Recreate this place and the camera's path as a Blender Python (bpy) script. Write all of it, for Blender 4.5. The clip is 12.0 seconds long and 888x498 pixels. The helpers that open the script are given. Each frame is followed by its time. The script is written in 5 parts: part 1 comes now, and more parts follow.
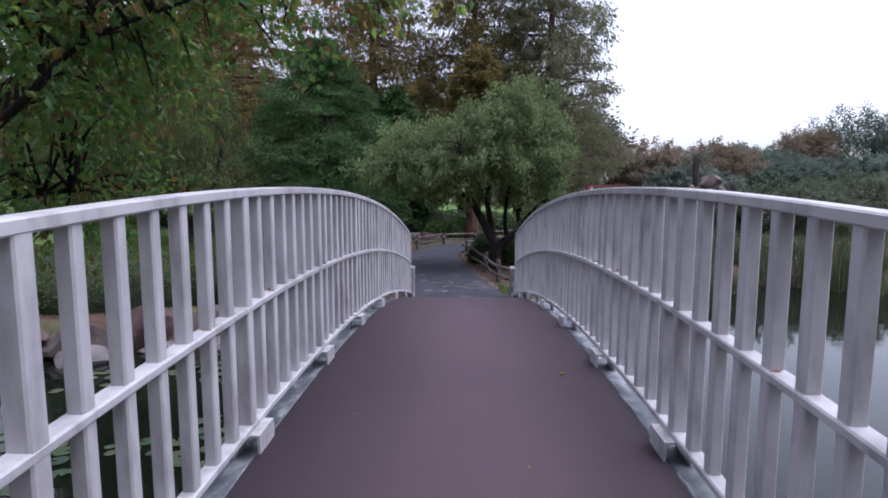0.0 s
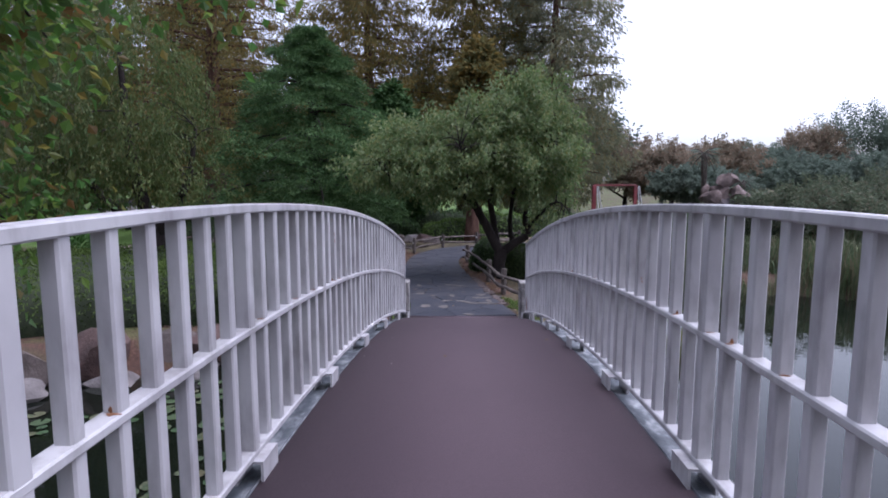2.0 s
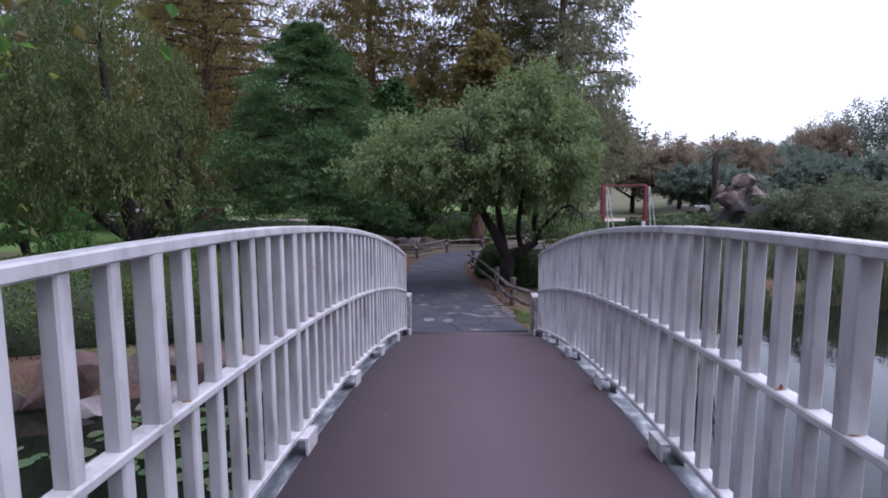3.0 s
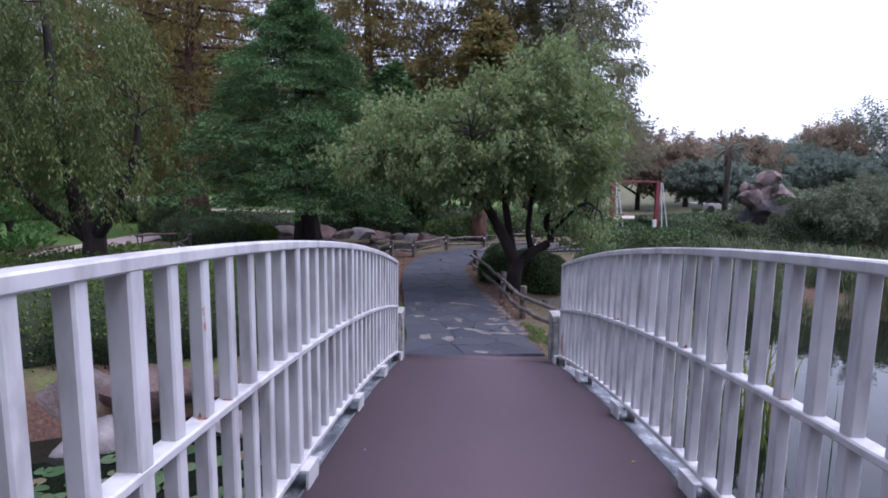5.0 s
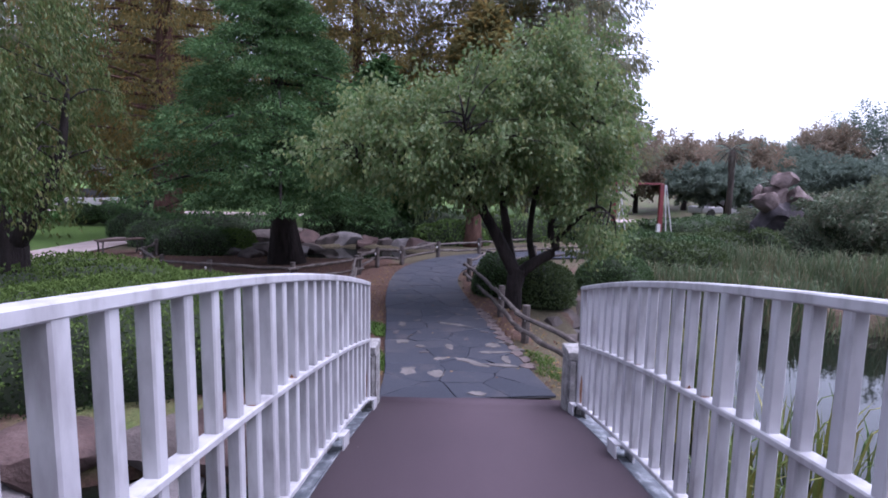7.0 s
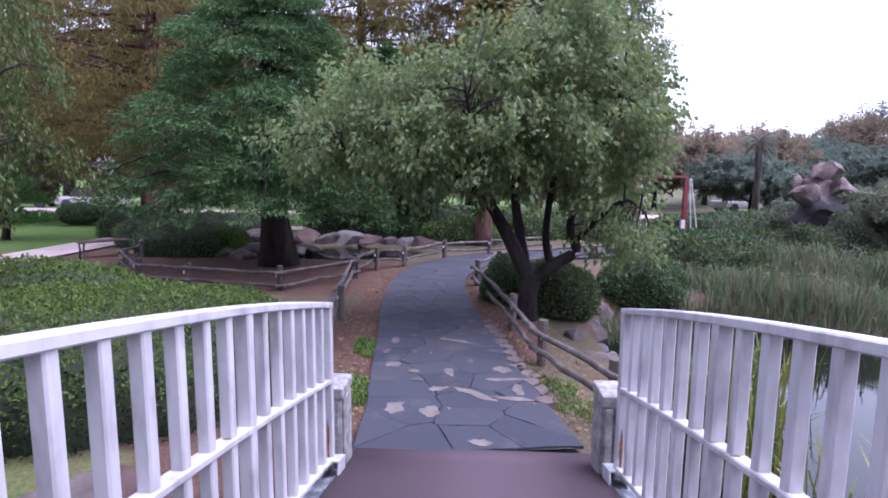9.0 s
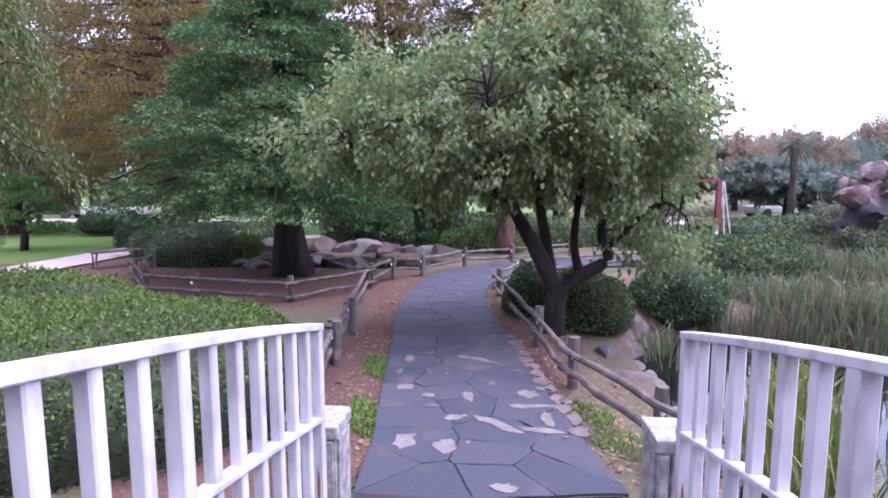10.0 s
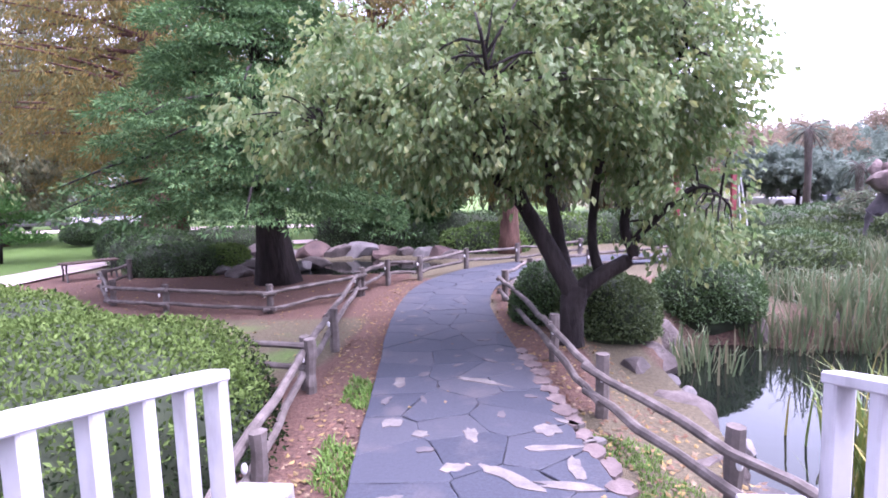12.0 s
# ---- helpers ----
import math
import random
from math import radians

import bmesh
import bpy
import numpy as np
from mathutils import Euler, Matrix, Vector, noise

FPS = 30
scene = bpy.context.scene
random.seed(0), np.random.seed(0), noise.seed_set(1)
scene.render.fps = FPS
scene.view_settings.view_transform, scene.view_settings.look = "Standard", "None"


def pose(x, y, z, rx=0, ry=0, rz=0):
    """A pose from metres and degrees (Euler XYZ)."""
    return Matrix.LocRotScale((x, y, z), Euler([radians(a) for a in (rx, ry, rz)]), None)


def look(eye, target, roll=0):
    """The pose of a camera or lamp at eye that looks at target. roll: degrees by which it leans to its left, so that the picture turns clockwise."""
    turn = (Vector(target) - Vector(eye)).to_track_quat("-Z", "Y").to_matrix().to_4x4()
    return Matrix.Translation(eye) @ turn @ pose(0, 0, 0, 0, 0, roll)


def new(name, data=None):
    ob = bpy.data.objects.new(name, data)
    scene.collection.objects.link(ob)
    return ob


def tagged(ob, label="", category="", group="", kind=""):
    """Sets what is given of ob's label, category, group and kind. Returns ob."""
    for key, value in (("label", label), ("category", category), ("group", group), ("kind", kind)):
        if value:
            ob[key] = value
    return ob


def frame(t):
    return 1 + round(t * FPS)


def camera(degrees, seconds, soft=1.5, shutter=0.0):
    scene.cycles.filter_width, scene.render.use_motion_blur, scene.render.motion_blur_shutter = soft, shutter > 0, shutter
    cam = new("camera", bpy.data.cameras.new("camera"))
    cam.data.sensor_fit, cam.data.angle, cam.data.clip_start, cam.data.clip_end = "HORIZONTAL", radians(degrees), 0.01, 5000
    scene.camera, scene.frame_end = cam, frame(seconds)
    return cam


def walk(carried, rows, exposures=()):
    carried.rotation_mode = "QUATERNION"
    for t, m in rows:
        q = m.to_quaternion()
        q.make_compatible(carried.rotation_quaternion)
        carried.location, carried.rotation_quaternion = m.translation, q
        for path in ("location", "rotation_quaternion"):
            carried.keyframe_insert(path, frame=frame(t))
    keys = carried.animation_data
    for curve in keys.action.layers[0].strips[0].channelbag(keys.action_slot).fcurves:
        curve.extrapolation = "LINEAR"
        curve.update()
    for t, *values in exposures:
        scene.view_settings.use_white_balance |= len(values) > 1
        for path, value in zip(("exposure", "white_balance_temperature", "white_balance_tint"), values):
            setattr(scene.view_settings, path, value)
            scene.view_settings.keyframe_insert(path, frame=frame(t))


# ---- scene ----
cam = camera(78.9, 12.0, soft=1.8)
PATH = [
    (0, (0.016, -0.314, 2.107), (-0.057, 1.673, 1.89), -0.0),
    (0.5, (-0.019, -0.037, 2.111), (-0.078, 1.949, 1.889), -0.1),
    (1, (-0.011, 0.297, 2.167), (-0.095, 2.284, 1.956), 0.1),
    (1.5, (-0.06, 0.695, 2.196), (-0.157, 2.682, 1.985), 0.5),
    (2, (-0.05, 1.038, 2.189), (-0.117, 3.024, 1.963), 0.0),
    (2.5, (-0.03, 1.406, 2.249), (-0.097, 3.392, 2.024), -0.3),
    (3, (-0.08, 1.808, 2.268), (-0.163, 3.793, 2.04), -0.2),
    (5, (-0.182, 3.287, 2.259), (-0.257, 5.269, 2.005), 0.8),
    (5.5, (-0.201, 3.672, 2.268), (-0.28, 5.657, 2.031), 0.8),
    (6, (-0.238, 4.014, 2.277), (-0.302, 5.999, 2.041), 0.5),
    (6.5, (-0.185, 4.355, 2.258), (-0.223, 6.34, 2.019), 0.5),
    (7, (-0.166, 4.71, 2.216), (-0.217, 6.695, 1.971), 1.0),
    (9, (-0.032, 6.021, 2.131), (-0.132, 8.002, 1.875), 0.5),
    (9.5, (0.028, 6.338, 2.094), (-0.108, 8.319, 1.861), 0.3),
    (10, (-0.022, 6.672, 2.052), (-0.203, 8.651, 1.826), -0.1),
    (10.5, (-0.032, 6.985, 2.007), (-0.219, 8.962, 1.772), -0.7),
    (11, (-0.04, 7.307, 1.98), (-0.244, 9.284, 1.755), -0.7),
    (11.5, (-0.062, 7.587, 1.932), (-0.28, 9.565, 1.724), -1.0),
    (12, (-0.038, 7.802, 1.894), (-0.229, 9.78, 1.676), -1.7),
]
EXPOSURE = [(0.0, 1.0, 5780, 21), (3.0, 1.1, 5680, 23), (6.0, 1.33, 5550, 27), (9.0, 1.82, 5500, 34), (12.0, 2.98, 5620, 42)]
walk(cam, [(t, look(e, g, r)) for t, e, g, r in PATH], EXPOSURE)

# ---- sky and sun: a pale evening sky, brightest over the open water ----
SUN_UP, SUN_AZ = 70.0, 96.0
world = bpy.data.worlds.new("world")
scene.world = world
world.use_nodes = True
wn, wl = world.node_tree.nodes, world.node_tree.links
sky = wn.new("ShaderNodeTexSky")
sky.sky_type = "NISHITA"
sky.sun_disc = False
sky.sun_elevation, sky.sun_rotation = radians(SUN_UP), radians(SUN_AZ)
sky.air_density, sky.dust_density, sky.ozone_density = 1.0, 3.0, 1.5
pale = wn.new("ShaderNodeHueSaturation")
pale.inputs["Saturation"].default_value = 0.3
wl.new(sky.outputs[0], pale.inputs["Color"])
wl.new(pale.outputs[0], wn["Background"].inputs["Color"])
wn["Background"].inputs["Strength"].default_value = 0.15

sun_data = bpy.data.lights.new("sun", "SUN")
sun_data.energy, sun_data.angle, sun_data.color = 0.9, radians(60), (1.0, 0.95, 0.95)
sun = new("sun", sun_data)
ax, up = radians(SUN_AZ), radians(SUN_UP)
sun.matrix_world = look((30 * math.sin(ax) * math.cos(up), 30 * math.cos(ax) * math.cos(up), 30 * math.sin(up)), (0, 0, 0))


# ---- materials ----
def material(name, rough=0.7, metal=0.0, spec=0.5):
    m = bpy.data.materials.new(name)
    m.use_nodes = True
    b = m.node_tree.nodes["Principled BSDF"]
    b.inputs["Roughness"].default_value = rough
    b.inputs["Metallic"].default_value = metal
    b.inputs["Specular IOR Level"].default_value = spec
    return m, m.node_tree.nodes, m.node_tree.links, b


def noise_node(n, l, scale, detail=4.0, coords="Object", stretch=(1, 1, 1), rough=0.55):
    tex = n.new("ShaderNodeTexNoise")
    tex.inputs["Scale"].default_value = scale
    tex.inputs["Detail"].default_value = detail
    tex.inputs["Roughness"].default_value = rough
    mp = n.new("ShaderNodeMapping")
    mp.inputs["Scale"].default_value = stretch
    if coords == "World":
        g = n.new("ShaderNodeNewGeometry")
        l.new(g.outputs["Position"], mp.inputs["Vector"])
    else:
        c = n.new("ShaderNodeTexCoord")
        l.new(c.outputs[coords], mp.inputs["Vector"])
    l.new(mp.outputs[0], tex.inputs["Vector"])
    return tex.outputs["Fac"]


def ramp(n, l, fac, stops):
    r = n.new("ShaderNodeValToRGB")
    e = r.color_ramp.elements
    while len(e) < len(stops):
        e.new(0.5)
    for k, (p, c) in enumerate(stops):
        e[k].position, e[k].color = p, (*c, 1) if len(c) == 3 else c
    l.new(fac, r.inputs["Fac"])
    return r.outputs["Color"]


def mix(n, l, fac, a, b, kind="MIX"):
    m = n.new("ShaderNodeMix")
    m.data_type, m.blend_type = "RGBA", kind
    for sock, v in ((m.inputs[0], fac), (m.inputs[6], a), (m.inputs[7], b)):
        if isinstance(v, (int, float)):
            sock.default_value = v
        elif isinstance(v, tuple):
            sock.default_value = (*v, 1)
        else:
            l.new(v, sock)
    return m.outputs[2]


def bump(n, l, b, fac, strength=0.3, dist=0.01):
    bp = n.new("ShaderNodeBump")
    bp.inputs["Strength"].default_value, bp.inputs["Distance"].default_value = strength, dist
    l.new(fac, bp.inputs["Height"])
    l.new(bp.outputs[0], b.inputs["Normal"])


def surface(name, dark, mid, light, scale=6.0, fine=60.0, rough=0.75, bumpy=0.3, dist=0.01, spec=0.5, coords="World", stretch=(1, 1, 1)):
    """A stained, grained surface in three tones of one colour."""
    m, n, l, b = material(name, rough, 0.0, spec)
    big = noise_node(n, l, scale, 5.0, coords, stretch)
    small = noise_node(n, l, fine, 4.0, coords, stretch)
    c1 = ramp(n, l, big, [(0.3, dark), (0.5, mid), (0.72, light)])
    c2 = ramp(n, l, small, [(0.3, (0.72, 0.72, 0.72)), (0.7, (1.0, 1.0, 1.0))])
    l.new(mix(n, l, 0.8, c1, c2, "MULTIPLY"), b.inputs["Base Color"])
    bump(n, l, b, small, bumpy, dist)
    return m


def foliage(name, tones, through_light=0.25, rough=0.5, spec=0.4, patch=1.2):
    """Leaves that differ one by one and, more slowly, from bough to bough."""
    m, n, l, b = material(name, rough, 0.0, spec)
    g = n.new("ShaderNodeNewGeometry")
    c1 = ramp(n, l, g.outputs["Random Per Island"], [(k / max(1, len(tones) - 1), c) for k, c in enumerate(tones)])
    big = noise_node(n, l, patch, 3.0, "World")
    c2 = ramp(n, l, big, [(0.3, (0.6, 0.65, 0.6)), (0.65, (1.0, 1.0, 1.0))])
    col = mix(n, l, 0.8, c1, c2, "MULTIPLY")
    l.new(col, b.inputs["Base Color"])
    t = n.new("ShaderNodeBsdfTranslucent")
    l.new(col, t.inputs["Color"])
    ms = n.new("ShaderNodeMixShader")
    ms.inputs[0].default_value = through_light
    l.new(b.outputs[0], ms.inputs[1])
    l.new(t.outputs[0], ms.inputs[2])
    l.new(ms.outputs[0], n["Material Output"].inputs["Surface"])
    return m


def paint_material():
    m, n, l, b = material("white_paint", 0.45)
    big = noise_node(n, l, 3.0, 5.0, "World")
    streak = noise_node(n, l, 11.0, 5.0, "World", (1, 1, 0.3))
    spots = noise_node(n, l, 5.5, 6.0, "World", (1, 1, 0.5), 0.7)
    base = ramp(n, l, big, [(0.3, (0.40, 0.39, 0.41)), (0.6, (0.505, 0.50, 0.515))])
    grime = ramp(n, l, streak, [(0.3, (0.45, 0.43, 0.42)), (0.52, (0.93, 0.93, 0.93)), (0.7, (1, 1, 1))])
    c = mix(n, l, 0.7, base, grime, "MULTIPLY")
    rust = ramp(n, l, spots, [(0.69, (0, 0, 0)), (0.73, (1, 1, 1))])
    c = mix(n, l, rust, c, (0.27, 0.11, 0.04))
    l.new(c, b.inputs["Base Color"])
    bump(n, l, b, streak, 0.12, 0.003)
    return m


def deck_material():
    m, n, l, b = material("deck_coating", 0.8, 0.0, 0.3)
    big = noise_node(n, l, 0.9, 4.0, "World", (1, 0.35, 1))
    fine = noise_node(n, l, 160.0, 3.0, "World")
    dots = n.new("ShaderNodeTexVoronoi")
    dots.inputs["Scale"].default_value = 3.2
    g = n.new("ShaderNodeNewGeometry")
    l.new(g.outputs["Position"], dots.inputs["Vector"])
    c = ramp(n, l, big, [(0.3, (0.062, 0.044, 0.054)), (0.7, (0.082, 0.058, 0.069))])
    c = mix(n, l, 0.5, c, ramp(n, l, fine, [(0.3, (0.6, 0.6, 0.6)), (0.7, (1.1, 1.1, 1.1))]), "MULTIPLY")
    speck = ramp(n, l, dots.outputs["Distance"], [(0.016, (1, 1, 1)), (0.026, (0, 0, 0))])
    c = mix(n, l, speck, c, (0.32, 0.28, 0.28))
    l.new(c, b.inputs["Base Color"])
    bump(n, l, b, fine, 0.35, 0.003)
    return m


def ground_material():
    m, n, l, b = material("ground_soil_and_grass", 0.9, 0.0, 0.2)
    a1 = n.new("ShaderNodeAttribute")
    a1.attribute_name = "grass"
    a2 = n.new("ShaderNodeAttribute")
    a2.attribute_name = "mulch"
    big = noise_node(n, l, 0.7, 5.0, "World")
    fine = noise_node(n, l, 25.0, 6.0, "World", rough=0.7)
    grassy = ramp(n, l, fine, [(0.3, (0.05, 0.085, 0.022)), (0.55, (0.09, 0.16, 0.035)), (0.75, (0.15, 0.22, 0.06))])
    mulch = ramp(n, l, fine, [(0.3, (0.045, 0.027, 0.022)), (0.55, (0.10, 0.058, 0.045)), (0.75, (0.17, 0.105, 0.075))])
    soil = ramp(n, l, fine, [(0.3, (0.05, 0.042, 0.028)), (0.55, (0.095, 0.08, 0.05)), (0.75, (0.15, 0.13, 0.08))])
    mul = n.new("ShaderNodeMath")
    mul.operation = "MULTIPLY_ADD"
    l.new(big, mul.inputs[0])
    mul.inputs[1].default_value = 0.9
    mul.inputs[2].default_value = -0.45
    add1 = n.new("ShaderNodeMath")
    l.new(a1.outputs["Fac"], add1.inputs[0])
    l.new(mul.outputs[0], add1.inputs[1])
    add2 = n.new("ShaderNodeMath")
    l.new(a2.outputs["Fac"], add2.inputs[0])
    l.new(mul.outputs[0], add2.inputs[1])
    c = mix(n, l, ramp(n, l, add2.outputs[0], [(0.4, (0, 0, 0)), (0.6, (1, 1, 1))]), soil, mulch)
    c = mix(n, l, ramp(n, l, add1.outputs[0], [(0.4, (0, 0, 0)), (0.6, (1, 1, 1))]), c, grassy)
    l.new(c, b.inputs["Base Color"])
    bump(n, l, b, fine, 0.8, 0.03)
    return m


def water_material():
    m, n, l, b = material("pond_water", 0.03)
    b.inputs["Base Color"].default_value = (0.005, 0.007, 0.005, 1)
    b.inputs["IOR"].default_value = 1.45
    w = noise_node(n, l, 4.0, 3.0, "World", (1, 1, 1))
    bump(n, l, b, w, 0.10, 0.02)
    return m


def bark_material(name, dark, light):
    return surface(name, dark, tuple((a + c) / 2 for a, c in zip(dark, light)), light, 5.0, 22.0, 0.9, 0.9, 0.03, 0.2, "World", (1, 1, 0.25))


def slate_material():
    m, n, l, b = material("slate_flags", 0.7, 0.0, 0.35)
    o = n.new("ShaderNodeObjectInfo")
    c1 = ramp(n, l, o.outputs["Random"], [(0.0, (0.029, 0.033, 0.046)), (0.5, (0.037, 0.041, 0.055)), (1.0, (0.047, 0.049, 0.061))])
    big = noise_node(n, l, 2.5, 5.0, "World")
    fine = noise_node(n, l, 45.0, 5.0, "World")
    worn = ramp(n, l, big, [(0.56, (0, 0, 0)), (0.72, (0.55, 0.55, 0.55))])
    c = mix(n, l, worn, c1, (0.09, 0.08, 0.082))
    c = mix(n, l, 0.7, c, ramp(n, l, fine, [(0.3, (0.65, 0.65, 0.65)), (0.7, (1.1, 1.1, 1.1))]), "MULTIPLY")
    l.new(c, b.inputs["Base Color"])
    bump(n, l, b, fine, 0.4, 0.008)
    return m


PAINT = paint_material()
DECK = deck_material()
GROUND = ground_material()
WATER = water_material()
SLATE = slate_material()
MORTAR = surface("dark_joint_mortar", (0.035, 0.034, 0.036), (0.05, 0.048, 0.05), (0.08, 0.075, 0.072), 4.0, 40.0, 0.95)
PALE_STONE = surface("pale_flag_stone", (0.085, 0.074, 0.072), (0.125, 0.112, 0.105), (0.18, 0.162, 0.152), 7.0, 50.0, 0.8, 0.4)
RUST = surface("orange_rust", (0.12, 0.05, 0.025), (0.21, 0.09, 0.04), (0.3, 0.15, 0.08), 30.0, 120.0, 0.9, 0.4)
WORN_STONE = surface("worn_brownish_slate", (0.06, 0.055, 0.06), (0.085, 0.075, 0.078), (0.115, 0.1, 0.1), 7.0, 50.0, 0.8, 0.4)
EDGE_STONE = surface("pinkish_edging_stone", (0.07, 0.052, 0.05), (0.11, 0.083, 0.077), (0.16, 0.125, 0.115), 7.0, 50.0, 0.85, 0.4)
GUTTER = surface("weathered_metal_flashing", (0.05, 0.06, 0.072), (0.13, 0.145, 0.165), (0.46, 0.48, 0.5), 13.0, 60.0, 0.6, 0.3, 0.004, 0.5, "World", (1, 0.5, 1))
CONCRETE = surface("grey_concrete", (0.17, 0.165, 0.16), (0.26, 0.25, 0.245), (0.36, 0.35, 0.34), 5.0, 45.0, 0.85, 0.4)
POST_STONE = surface("mottled_post_stone", (0.13, 0.122, 0.12), (0.235, 0.225, 0.22), (0.40, 0.39, 0.375), 14.0, 70.0, 0.85, 0.5)
ROCK = surface("pond_boulder", (0.042, 0.033, 0.03), (0.08, 0.063, 0.058), (0.14, 0.115, 0.107), 3.0, 26.0, 0.85, 0.6, 0.03)
ROCK_RED = surface("reddish_boulder", (0.038, 0.023, 0.021), (0.076, 0.045, 0.04), (0.13, 0.088, 0.079), 2.5, 22.0, 0.85, 0.6, 0.03)
ROCK_PALE = surface("pale_boulder", (0.09, 0.08, 0.08), (0.15, 0.135, 0.135), (0.22, 0.2, 0.197), 2.5, 22.0, 0.85, 0.5, 0.03)
ROCK_DARK = surface("dark_volcanic_rock", (0.03, 0.026, 0.03), (0.06, 0.052, 0.058), (0.11, 0.09, 0.095), 3.0, 22.0, 0.9, 0.6, 0.03)
ROCK_SLAB = surface("weathered_red_rock", (0.09, 0.065, 0.06), (0.16, 0.118, 0.11), (0.25, 0.195, 0.18), 4.0, 18.0, 0.9, 0.7, 0.035)
LOG = surface("weathered_grey_log", (0.045, 0.036, 0.032), (0.095, 0.078, 0.07), (0.17, 0.145, 0.135), 5.0, 55.0, 0.9, 0.6, 0.006)
BARK = bark_material("dark_bark", (0.012, 0.009, 0.009), (0.045, 0.036, 0.034))
BARK_RED = bark_material("reddish_cypress_bark", (0.045, 0.022, 0.016), (0.15, 0.085, 0.065))
BARK_GREY = bark_material("grey_brown_bark", (0.035, 0.028, 0.024), (0.14, 0.115, 0.1))
BRICK_DRIVE = surface("pinkish_paved_drive", (0.32, 0.25, 0.235), (0.42, 0.34, 0.32), (0.5, 0.42, 0.4), 1.2, 20.0, 0.85, 0.3)
RED_PAINT = surface("red_paint", (0.12, 0.018, 0.022), (0.17, 0.025, 0.03), (0.21, 0.035, 0.04), 4.0, 40.0, 0.5, 0.1)
WHITE_WALL = surface("white_board", (0.55, 0.54, 0.55), (0.66, 0.65, 0.66), (0.74, 0.73, 0.74), 2.0, 30.0, 0.6, 0.1)
IRON = surface("dark_iron", (0.02, 0.02, 0.02), (0.035, 0.033, 0.032), (0.06, 0.055, 0.05), 6.0, 40.0, 0.6, 0.2)
BENCH_WOOD = surface("brown_bench_wood", (0.035, 0.02, 0.016), (0.06, 0.036, 0.028), (0.09, 0.055, 0.045), 6.0, 40.0, 0.7, 0.3)

LEAF_PEAR = foliage("pear_leaves", [(0.12, 0.195, 0.065), (0.15, 0.225, 0.08), (0.19, 0.26, 0.105), (0.24, 0.3, 0.15), (0.24, 0.26, 0.09), (0.16, 0.23, 0.1)], 0.55, 0.45, 0.4)
LEAF_CYPRESS = foliage("cypress_sprays", [(0.045, 0.1, 0.036), (0.06, 0.125, 0.044), (0.08, 0.15, 0.052), (0.105, 0.17, 0.06)], 0.25, 0.75, 0.2, 0.8)
LEAF_BALD = foliage("rusting_bald_cypress_needles", [(0.14, 0.14, 0.06), (0.19, 0.155, 0.055), (0.24, 0.165, 0.05), (0.14, 0.155, 0.075), (0.27, 0.175, 0.05)], 0.5, 0.9, 0.1, 0.3)
LEAF_BALD_GREEN = foliage("greyed_bald_cypress_needles", [(0.17, 0.19, 0.125), (0.21, 0.22, 0.145), (0.25, 0.215, 0.11), (0.19, 0.21, 0.145)], 0.5, 0.9, 0.1, 0.3)
LEAF_WILLOW = foliage("willow_leaves", [(0.06, 0.1, 0.028), (0.085, 0.13, 0.036), (0.11, 0.15, 0.045), (0.135, 0.13, 0.04), (0.075, 0.12, 0.032)], 0.35, 0.5, 0.3, 0.9)
LEAF_MAPLE = foliage("sweetgum_leaves", [(0.08, 0.19, 0.04), (0.12, 0.25, 0.05), (0.17, 0.3, 0.06), (0.22, 0.27, 0.055), (0.22, 0.11, 0.04), (0.09, 0.2, 0.06), (0.12, 0.25, 0.06)], 0.65, 0.4, 0.5, 1.5)
LEAF_HEDGE = foliage("hedge_leaves", [(0.06, 0.1, 0.02), (0.08, 0.128, 0.026), (0.098, 0.15, 0.034), (0.13, 0.185, 0.05)], 0.2, 0.7, 0.2, 1.0)
# hedge leaf colour darkened to stand for the shade on the sides
LEAF_HEDGE_SHADED = foliage("shaded_side_hedge_leaves", [(0.012, 0.021, 0.009), (0.018, 0.031, 0.011), (0.028, 0.042, 0.015)], 0.05, 0.9, 0.05, 1.0)
LEAF_BOX = foliage("clipped_shrub_leaves", [(0.034, 0.068, 0.024), (0.061, 0.115, 0.038), (0.088, 0.149, 0.047)], 0.15, 0.5, 0.4, 1.5)
LEAF_BRIGHT = foliage("bright_shrub_leaves", [(0.074, 0.135, 0.027), (0.121, 0.203, 0.041), (0.162, 0.243, 0.061)], 0.25, 0.5, 0.4, 1.5)
LEAF_PINE = foliage("pine_tufts", [(0.041, 0.108, 0.027), (0.074, 0.176, 0.041), (0.108, 0.223, 0.061)], 0.2, 0.6, 0.3, 1.0)
# both far leaf colours are paled and greyed to paint in distance haze
LEAF_HAZE_GREEN = foliage("far_green_crowns_hazed", [(0.14, 0.18, 0.145), (0.155, 0.195, 0.16), (0.17, 0.21, 0.17)], 0.45, 0.95, 0.05, 0.12)
LEAF_HAZE_RED = foliage("far_autumn_crowns_hazed", [(0.23, 0.19, 0.15), (0.27, 0.2, 0.15), (0.22, 0.205, 0.155), (0.3, 0.21, 0.15)], 0.45, 0.95, 0.05, 0.12)
LEAF_REED = foliage("reed_blades", [(0.09, 0.13, 0.065), (0.12, 0.165, 0.08), (0.14, 0.165, 0.09), (0.22, 0.18, 0.115), (0.1, 0.145, 0.07), (0.09, 0.135, 0.07)], 0.4, 0.6, 0.3, 0.6)
